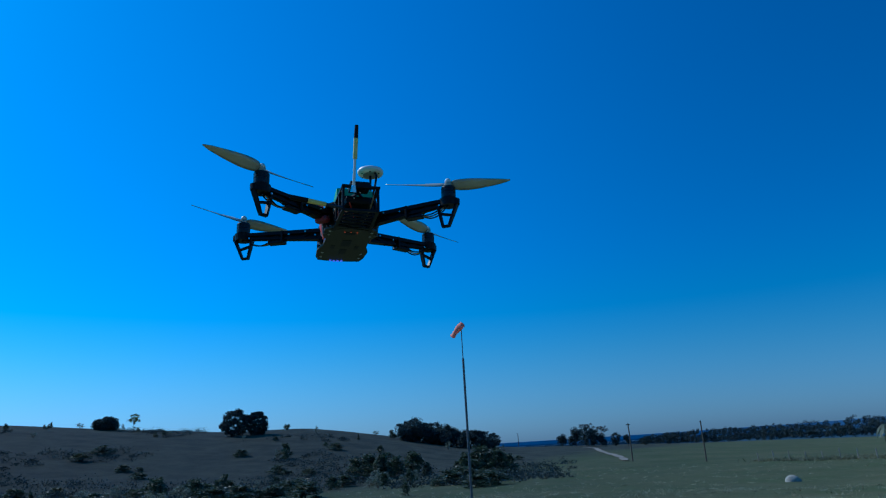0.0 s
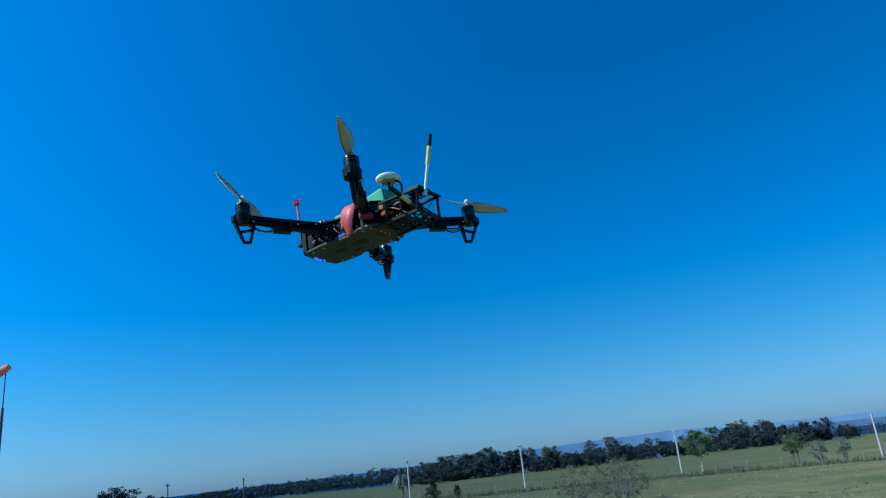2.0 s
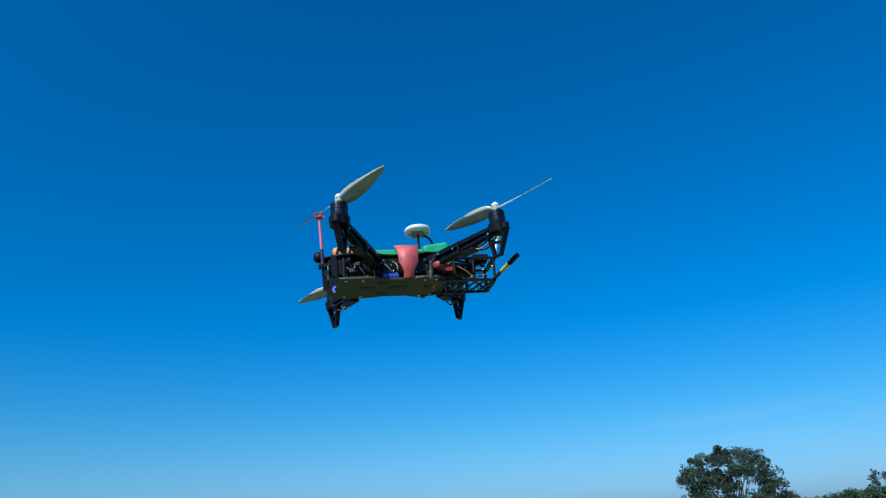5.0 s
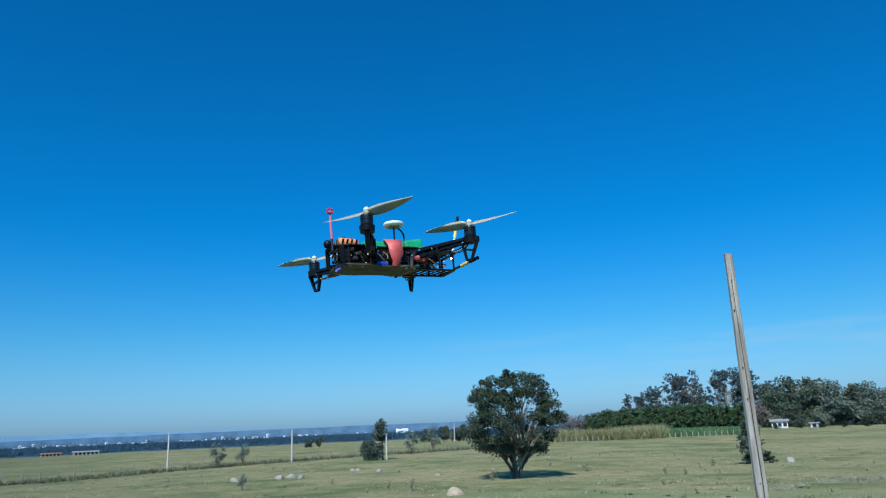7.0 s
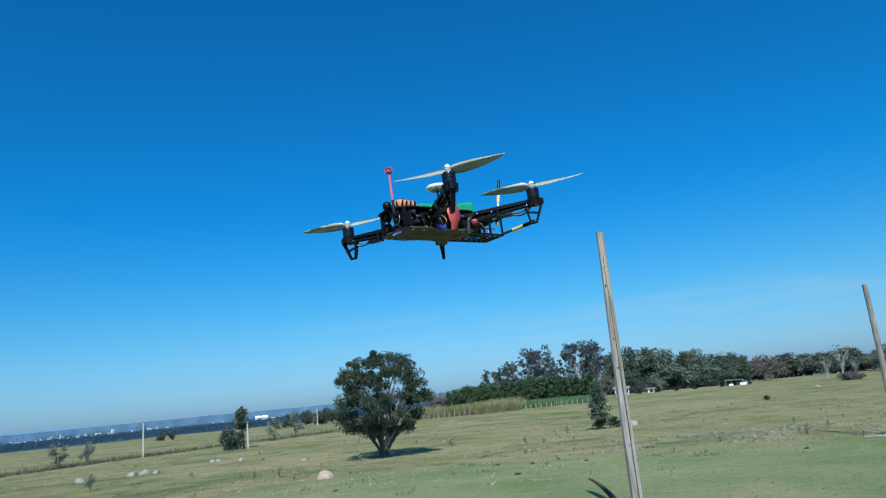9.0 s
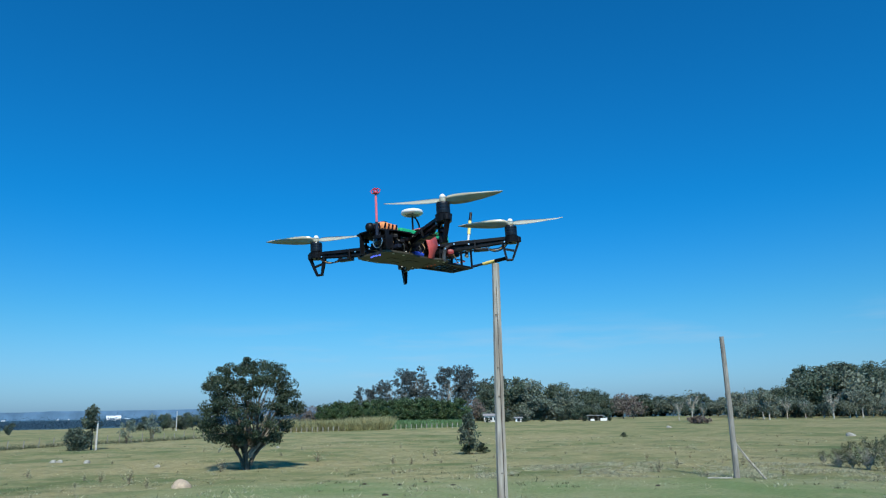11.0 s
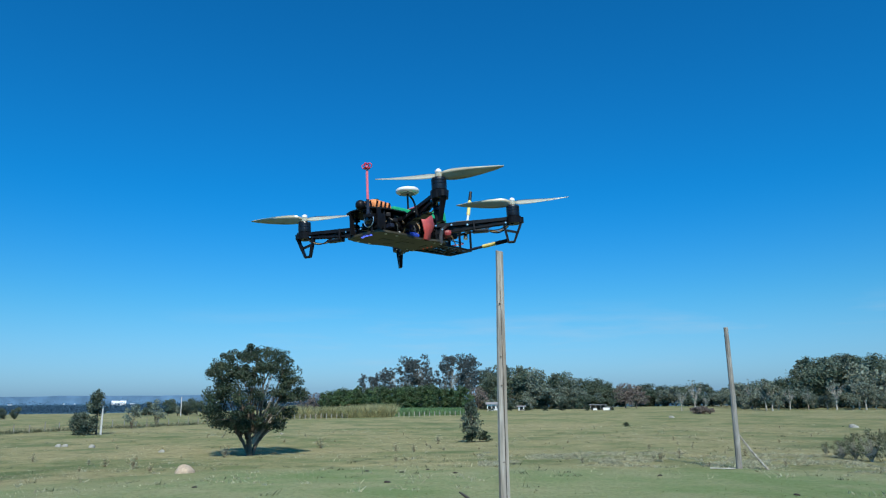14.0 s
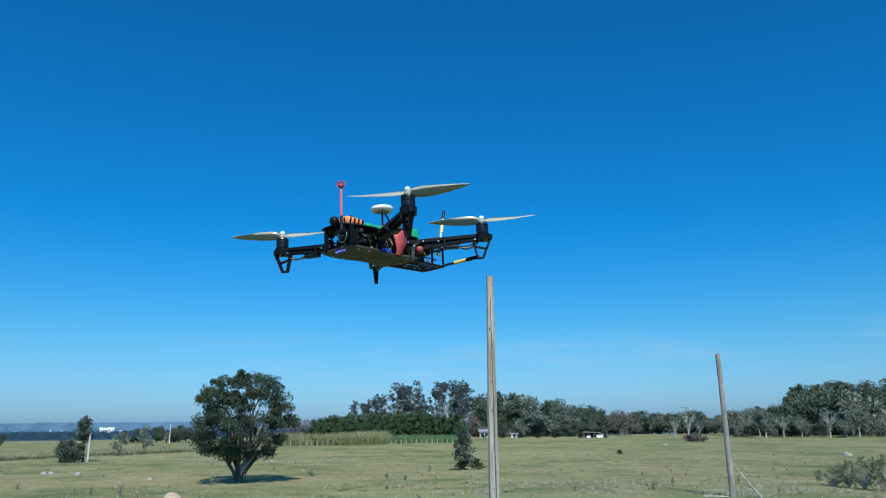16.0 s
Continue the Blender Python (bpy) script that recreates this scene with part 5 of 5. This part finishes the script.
def build_fence():
    fence = thing("fence", Matrix.Identity(4), "wire fence on grey weathered posts across the field", "fence")
    n = 76
    tops = []
    meshes = []
    for k in range(4):
        bm = bmesh.new()
        add_tube(bm, bend((0, 0, -0.2), (0.02 * k, 0, 0.6), (0.03 * (k - 1.5), 0.02, 1.25 + 0.12 * k), 3), [0.085, 0.08, 0.075, 0.07], 6)
        me = bpy.data.meshes.new("fence_post")
        bm.to_mesh(me)
        bm.free()
        me.materials.append(GREYWOOD)
        meshes.append(me)
    for k in range(n):
        p = fence_at(k / (n - 1))
        ob = new("fence_post", meshes[(k * 7) % 4])
        ob.parent = fence
        ob.matrix_world = Matrix.Translation(p) @ Matrix.Rotation(k * 1.3, 4, "Z")
        tops.append(p)
    for h in (0.45, 0.8, 1.1):
        part("wire", tube([p + Vector((0, 0, h)) for p in tops], 0.006, 4), STEEL, fence)


build_fence()
build_grasses()


def build_fence_scrub():
    """Ungrazed scrub that grows along the wire, thick in places."""
    g = np.random.default_rng(33)
    c, rad = [], []
    for k in range(620):
        t = g.random()
        p = fence_at(t)
        if noise.noise((p.x * 0.05, p.y * 0.05, 12.0)) < -0.12 + 0.5 * max(0.0, t - 0.55):
            continue
        a, b = p.x + g.normal() * 1.7, p.y + g.normal() * 1.7
        r = 0.22 + 0.5 * g.random() ** 2
        c.append((a, b, ground_z(a, b) + r * 0.35))
        rad.append(r)
    me = quads_mesh("fence_scrub", leaf_quads(g, c, rad, 60, 0.07, 0.8), SCRUBLEAF)
    tagged(new("fence_scrub", me), "uneven olive scrub along the field fence", "scrub", kind="stuff")


build_fence_scrub()


def build_farm_fence():
    fence = thing("fence", Matrix.Identity(4), "low fence of pale posts before the reeds and the crop", "fence")
    bm = bmesh.new()
    add_beam(bm, (0, 0, -0.2), (0, 0, 1.15), 0.14, 0.14, 0.12, 0.12, up=(0, 1, 0))
    me = bpy.data.meshes.new("fence_post")
    bm.to_mesh(me)
    bm.free()
    me.materials.append(PALEBARK)
    line = [spot(110.8 + 0.42 * k, 168 + 0.35 * k) for k in range(38)]
    for p in line:
        ob = new("fence_post", me)
        ob.parent = fence
        ob.location = p
    for h in (0.5, 0.95):
        part("wire", tube([p + Vector((0, 0, h)) for p in line], 0.008, 4), STEEL, fence)


build_farm_fence()


def build_pole(height, lean=0.0):
    root = thing("utility_pole", Matrix.Identity(4), "slim pale concrete utility pole beside the field fence", "pole", "poles along the fence")
    part("shaft", rod((0, 0, -0.4), (lean, 0, height), 0.15, 0.10, 10), CONCRETE, root)
    part("crossarm", beam((lean - 0.45, 0, height - 0.25), (lean + 0.45, 0, height - 0.25), 0.09, 0.1), GREYWOOD, root)
    for s in (-0.4, 0.4):
        part("insulator", lathe([(0.03, 0), (0.05, 0.05), (0.03, 0.12)], 8, (lean + s, 0, height - 0.2)), WHITE, root)
    return root


first = build_pole(7.0)
place(first, spot(35.15, 116), 0.3, 1.0, 6.5 / 7.0)


def build_wood_pole():
    root = thing("utility_pole", Matrix.Identity(4), "dark wooden utility pole in the open field", "pole", "wooden poles in the field")
    part("shaft", tube(bend((0, 0, -0.4), (0.05, 0, 3.4), (-0.04, 0, 7.0), 5), [0.15, 0.14, 0.13, 0.12, 0.11, 0.10], 8), BARK, root)
    part("crossarm", beam((-0.5, 0, 6.75), (0.42, 0, 6.7), 0.1, 0.12), BARK, root)
    part("strut", beam((-0.36, 0, 6.72), (-0.02, 0, 6.3), 0.05, 0.05), BARK, root)
    return root


dark_pole = build_wood_pole()
place(dark_pole, spot(16.9, 138), 0.3)
plant(dark_pole, spot(22.35, 128), 0.9, 1.0, 0.97)
plant(dark_pole, spot(7.9, 300), 0.5, 1.0, 0.8)
for az, r, h in ((44.35, 115, 7.1), (56.4, 114, 7.0), (69.8, 110, 5.8), (80.8, 116, 5.7), (90.0, 125, 5.4), (97.5, 111, 4.0), (103.1, 222, 5.6)):
    plant(first, spot(az, r), az * 0.7, 1.0, h / 7.0)


# ---- posts and windsock near the camera ----
def build_post():
    x, y = 9.17, -7.58
    z = ground_z(x, y)
    root = thing("wooden_post", Matrix.Translation((x, y, z)), "tall weathered squared wooden post with bolt holes, standing in the grass", "post")
    h = 4.48 - z
    bm = bmesh.new()
    n = 14
    rings = []
    for k in range(n + 1):
        f = k / n
        w = 0.120 - 0.040 * f
        dx, dy = 0.010 * math.sin(f * 5), 0.012 * math.sin(f * 3 + 1)
        line = []
        for a, q in ((0.35, 1.0), (1.2, 0.94), (1.9, 1.02), (2.8, 0.96), (3.5, 1.03), (4.4, 0.93), (5.0, 1.0), (5.9, 0.97)):
            rr = w * q * (1.0 + 0.12 * math.cos(4 * a)) * (1 + 0.02 * math.sin(7 * f + a * 3))
            line.append(bm.verts.new((dx + rr * math.cos(a), dy + rr * math.sin(a), -0.3 + f * (h + 0.3) + (0.03 * math.cos(a) if k == n else 0))))
        rings.append(line)
    for p, q in zip(rings, rings[1:]):
        for k in range(8):
            bm.faces.new((p[k], p[(k + 1) % 8], q[(k + 1) % 8], q[k]))
    bm.faces.new(rings[0][::-1])
    bm.faces.new(rings[-1])
    part("shaft", bm, WOOD, root)
    d = Vector((-0.78, 0.62, 0))
    for zz in (0.62, 1.75, 2.35, 3.9):
        c = Vector((0.008, 0.008, h - 0.9 - zz * 0.9 + 0.4)) + d * 0.083
        part("bolt_hole", rod(c, c + d * 0.035, 0.012, sides=10), DARKHOLE, root)
    s = Vector((0.62, 0.78, 0))
    part("drying_crack", beam(d * 0.108 + s * -0.03 + Vector((0, 0, 0.1)), d * 0.078 + s * -0.014 + Vector((0, 0, h - 0.5)), 0.016, 0.02, 0.007, 0.02, up=d), DARKHOLE, root)


build_post()


def build_braced_pole():
    p = spot(146.35, 37, (-1.2, 0.74))
    root = thing("wooden_pole", Matrix.Translation(p), "grey weathered round pole with a diagonal brace, in the pasture", "pole")
    part("shaft", tube(bend((0, 0, -0.3), (-0.10, 0.08, 3.6), (-0.02, 0.02, 6.75), 8), [0.15, 0.145, 0.14, 0.135, 0.13, 0.125, 0.12, 0.115, 0.11], 10), GREYWOOD, root)
    r = Vector((math.cos(radians(146)), -math.sin(radians(146)), 0)) * -1
    part("brace", tube([Vector((0, 0, 1.75)), r * -0.62 + Vector((0, 0, 0.8)), r * -1.3 + Vector((0, 0, -0.1))], [0.05, 0.05, 0.055], 8), WOOD, root)
    q = spot(145.2, 36.2, (-1.2, 0.74))
    plank = part("plank", box((1.1, 0.12, 0.05), (0, 0, 0.05), None, 0.01), PALEBARK)
    plank.matrix_world = Matrix.Translation(q) @ Matrix.Rotation(radians(-146 + 6), 4, "Z")
    tagged(plank, "pale bleached plank lying in the grass", "plank")


build_braced_pole()


def build_windsock():
    p = Vector((1.53, 20.5, ground_z(1.53, 20.5)))
    root = thing("windsock", Matrix.Translation(p), "orange windsock hanging slack on a slim dark pole", "windsock")
    top = EYE_Z + 21.8 * math.tan(radians(9.4)) - p.z
    knee = EYE_Z + 21.8 * math.tan(radians(7.0)) - p.z
    part("pole", rod((0, 0, -0.3), (0, 0, knee), 0.042, 0.036, 10), STEEL, root)
    part("pole_top", rod((0, 0, knee - 0.05), (0, 0, top + 0.05), 0.016, 0.014, 8), STEEL, root)
    # cloth cone, sagging to one side
    bm = bmesh.new()
    line = bend((0.04, -0.02, top + 0.16), (-0.12, -0.05, top + 0.02), (-0.30, -0.09, top - 0.24), 8)
    rings = []
    for k, q in enumerate(line):
        d = line[min(k + 1, 8)] - line[max(k - 1, 0)]
        m = axis_turn(d)
        r = 0.130 - 0.004 * k
        rings.append([bm.verts.new(q + m @ Vector((r * (1 + 0.10 * math.sin(3 * a + k)) * math.cos(a), r * (0.8 + 0.12 * math.cos(2 * a + k)) * math.sin(a), 0))) for a in [j * math.tau / 14 for j in range(14)]])
    for a, b in zip(rings, rings[1:]):
        for k in range(14):
            bm.faces.new((a[k], a[(k + 1) % 14], b[(k + 1) % 14], b[k]))
    part("sock", bm, SOCK, root, "slack orange cloth sock", smooth=True)
    part("hoop", tube([Vector(line[0]) + axis_turn(line[1] - line[0]) @ Vector((0.137 * math.cos(j * math.tau / 16), 0.115 * math.sin(j * math.tau / 16), 0)) for j in range(17)], 0.006, 5), STEEL, root)


build_windsock()


def build_track():
    """A pale, stony track across the field."""
    bm = bmesh.new()
    g = random.Random(3)
    prev = None
    for k in range(25):
        f = k / 24
        p = spot(13.0 + 3.2 * f + 0.25 * math.sin(f * 9), 236 - 96 * f)
        d = Vector((math.cos(radians(15)), -math.sin(radians(15)), 0)) * (0.35 + 0.7 * g.random())
        cur = [bm.verts.new((q.x, q.y, ground_z(q.x, q.y) + 0.18)) for q in (p - d, p + d)]
        if prev:
            bm.faces.new((prev[0], prev[1], cur[1], cur[0]))
        prev = cur
    tagged(part("track", bm, DIRT), "pale stony track across the field", "track", kind="structure")


build_track()


def build_rubber_strip():
    """A black strip that stands out of the turf by the post."""
    a, b = spot(127.2, 16.2, (-1.2, 0.74)), spot(125.05, 16.2, (-1.2, 0.74))
    bm = bmesh.new()
    line = bend(a - Vector((0, 0, 0.12)), a.lerp(b, 0.5) + Vector((0, 0, 0.36)), b + Vector((0, 0, 0.52)), 8)
    add_tube(bm, line, [0.075 - 0.007 * k for k in range(9)], 8)
    ob = part("rubber_strip", bm, RUBBER)
    tagged(ob, "black rubber strip curving out of the grass", "rubber strip")


build_rubber_strip()


# ---- stones and earth mounds ----
def build_stone(name, label, category, size, seed, mat):
    bm = bmesh.new()
    bmesh.ops.create_icosphere(bm, subdivisions=3, radius=0.5)
    for v in bm.verts:
        k = 1 + 0.35 * noise.noise(v.co * 1.6 + Vector((seed * 3.1, 0, 0))) + 0.12 * noise.noise(v.co * 5 + Vector((0, seed, 0)))
        v.co = Vector((v.co.x * size[0] * k, v.co.y * size[1] * k, max(-0.12, v.co.z) * size[2] * k * 1.3))
    return tagged(part(name, bm, mat, smooth=True), label, category)


mound = build_stone("termite_mound", "rounded pinkish earth mound in the grass", "mound", (0.95, 0.9, 0.62), 1, MOUND)
place(mound, spot(103.75, 38, (-1.2, 0.7)))
stone = build_stone("stone", "pale weathered field stone in the grass", "stone", (1.3, 0.9, 0.9), 2, ROCK)
place(stone, spot(28.6, 67))
for az, r, s in ((96.8, 76, 0.55), (95.1, 80, 0.5), (128.3, 74, 0.9), (85.5, 70, 0.7), (88.9, 70, 0.65), (89.8, 71, 0.75), (90.6, 70, 0.5), (94.7, 80, 0.55), (101.5, 66, 0.4), (141.8, 150, 0.8), (154.1, 110, 0.9), (110.5, 95, 0.35)):
    plant(stone, spot(az, r), az, s)
small_mound = build_stone("dung_heap", "small dark dung heap on the mown grass", "dung", (0.3, 0.25, 0.10), 5, DARKHOLE)
place(small_mound, spot(118.2, 26))
for az, r in ((116.8, 33), (119.6, 32), (121.8, 34), (124, 31), (129, 38), (103.2, 27), (150, 24), (140.4, 30)):
    plant(small_mound, spot(az, r), az, 0.8)


# ---- farm buildings ----
def build_house(w, d, h, roof_h, roof_mat, label, windows=3):
    root = thing("house", Matrix.Identity(4), label, "house")
    part("wall", box((w, d, h), (0, 0, h / 2)), PLASTER, root)
    bm = bmesh.new()
    o = 0.5
    vs = [bm.verts.new(c) for c in ((-w / 2 - o, -d / 2 - o, h), (w / 2 + o, -d / 2 - o, h), (w / 2 + o, d / 2 + o, h), (-w / 2 - o, d / 2 + o, h), (-w / 2 - o, 0, h + roof_h), (w / 2 + o, 0, h + roof_h), (-w / 2 - o, -d / 2 - o, h + 0.15), (w / 2 + o, -d / 2 - o, h + 0.15), (w / 2 + o, d / 2 + o, h + 0.15), (-w / 2 - o, d / 2 + o, h + 0.15))]
    for f in ((0, 3, 2, 1), (0, 1, 7, 6), (2, 3, 9, 8), (6, 7, 5, 4), (8, 9, 4, 5), (1, 2, 8, 5, 7), (3, 0, 6, 4, 9)):
        bm.faces.new([vs[k] for k in f])
    part("roof", bm, roof_mat, root)
    for k in range(windows):
        x = -w / 2 + w * (k + 0.5) / windows
        win = part("window", box((1.0, 0.12, 1.0), (x, -d / 2 - 0.04, h * 0.55), None, 0.02), WINDOW, root)
        part("sill", box((1.2, 0.2, 0.08), (x, -d / 2 - 0.1, h * 0.55 - 0.55), None, 0.01), CONCRETE, win)
    return root


place(build_house(4.4, 4, 1.9, 0.8, ROOFTILE, "small white farmhouse with a grey roof among the trees"), spot(127.85, 238), radians(-127))
place(build_house(2.0, 2, 1.2, 0.4, ROOFTILE, "small white shed beside the farmhouse", 1), spot(130.1, 236), radians(-127))


def build_open_shed():
    """A low open-fronted shed: dark inside, a sagging sheet roof and a whitewashed wall beside it."""
    root = thing("shed", Matrix.Identity(4), "low open farm shed with a grey sheet roof and whitewashed wall", "shed")
    part("back_wall", box((5.0, 0.2, 1.5), (-0.6, 2.0, 0.75), None, 0.02), BARK, root)
    for x in (-3.0, -1.4, 0.2, 1.8):
        part("post", beam((x, -1.6, -0.1), (x, -1.6, 1.62), 0.14, 0.14, up=(0, 1, 0)), PALEBARK, root)
    part("roof", beam((-3.5, 0.1, 1.78), (2.3, 0.1, 1.62), 4.4, 0.12), ROOFTILE, root)
    part("white_wall", box((2.6, 0.2, 0.85), (2.2, -1.75, 0.4), Matrix.Rotation(0.12, 3, "Z"), 0.03), PLASTER, root)
    part("white_wall", box((1.3, 0.2, 0.6), (-1.6, -1.7, 0.3), None, 0.03), PLASTER, root)
    part("lean_to_roof", beam((1.7, 0.0, 1.35), (4.2, 0.0, 0.75), 2.6, 0.08), CONCRETE, root)
    return root


place(build_open_shed(), spot(136.4, 234), radians(-136))
place(build_house(9, 6, 0.9, 0.6, ROOFTILE, "long low pale barn, far across the fields", 6), spot(75.4, 330), radians(-70))
place(build_house(7, 5, 0.8, 0.5, REDROOF, "long low barn with a red roof, far across the fields", 5), spot(73.2, 345), radians(-70))


def build_town():
    """White blocks of the town on the far side of the valley."""
    g = random.Random(31)
    protos = []
    for k in range(5):
        w, d, h = ((26, 20, 16), (40, 24, 10), (18, 18, 34), (70, 30, 9), (22, 18, 24))[k]
        root = thing("building", Matrix.Identity(4), "white building of the distant town", "building", "buildings of the distant town")
        part("wall", box((w, d, h), (0, 0, h / 2)), TOWNWALL, root)
        part("roof", box((w * 1.02, d * 1.02, 1.0), (0, 0, h + 0.5)), ROOFTILE, root)
        for f in range(int(h // 6)):
            part("window_band", box((w * 0.9, 0.6, 1.8), (0, -d / 2 - 0.1, 3 + 6 * f)), WINDOW, root)
        protos.append(root)
    for k, p in enumerate(protos):
        az = (72.5, 78, 86.5, 92, 88)[k]
        place(p, spot(az, 2900) + Vector((0, 0, -4)), radians(-az), 0.4)
    for k in range(130):
        az = g.choice((g.uniform(66, 112), g.uniform(70, 92), g.gauss(76, 3), g.gauss(88, 3), g.gauss(107, 3)))
        r = g.uniform(2500, 3500)
        q = spot(az, r)
        plant(g.choice(protos), q + Vector((0, 0, g.uniform(-8, 0))), radians(-az + g.uniform(-30, 30)), g.uniform(0.16, 0.5))
    # the large white hall
    hall = build_house(32, 24, 8, 6, TOWNWALL, "large white hall of the distant town", 3)
    place(hall, spot(98.9, 1900), radians(-98.9))


build_town()


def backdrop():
    """Ridges on the horizon, far behind everything, with haze blue in their colour."""
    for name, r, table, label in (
        ("backdrop_ridge", 4300, ((0, 8), (18, 14), (30, 24), (38, 40), (44, 52), (50, 64), (56, 72), (62, 50), (68, 44), (76, 40), (90, 26), (104, 24), (125, 22), (150, 20), (180, 20)), "ridge on the far horizon, painted in pale haze blue"),
        ("backdrop_woods", 3600, ((0, -8), (15, -6), (40, -4), (56, 2), (66, 12), (80, 19), (95, 24), (108, 22), (116, -8), (180, -10)), "wooded rise behind the town, painted in haze blue"),
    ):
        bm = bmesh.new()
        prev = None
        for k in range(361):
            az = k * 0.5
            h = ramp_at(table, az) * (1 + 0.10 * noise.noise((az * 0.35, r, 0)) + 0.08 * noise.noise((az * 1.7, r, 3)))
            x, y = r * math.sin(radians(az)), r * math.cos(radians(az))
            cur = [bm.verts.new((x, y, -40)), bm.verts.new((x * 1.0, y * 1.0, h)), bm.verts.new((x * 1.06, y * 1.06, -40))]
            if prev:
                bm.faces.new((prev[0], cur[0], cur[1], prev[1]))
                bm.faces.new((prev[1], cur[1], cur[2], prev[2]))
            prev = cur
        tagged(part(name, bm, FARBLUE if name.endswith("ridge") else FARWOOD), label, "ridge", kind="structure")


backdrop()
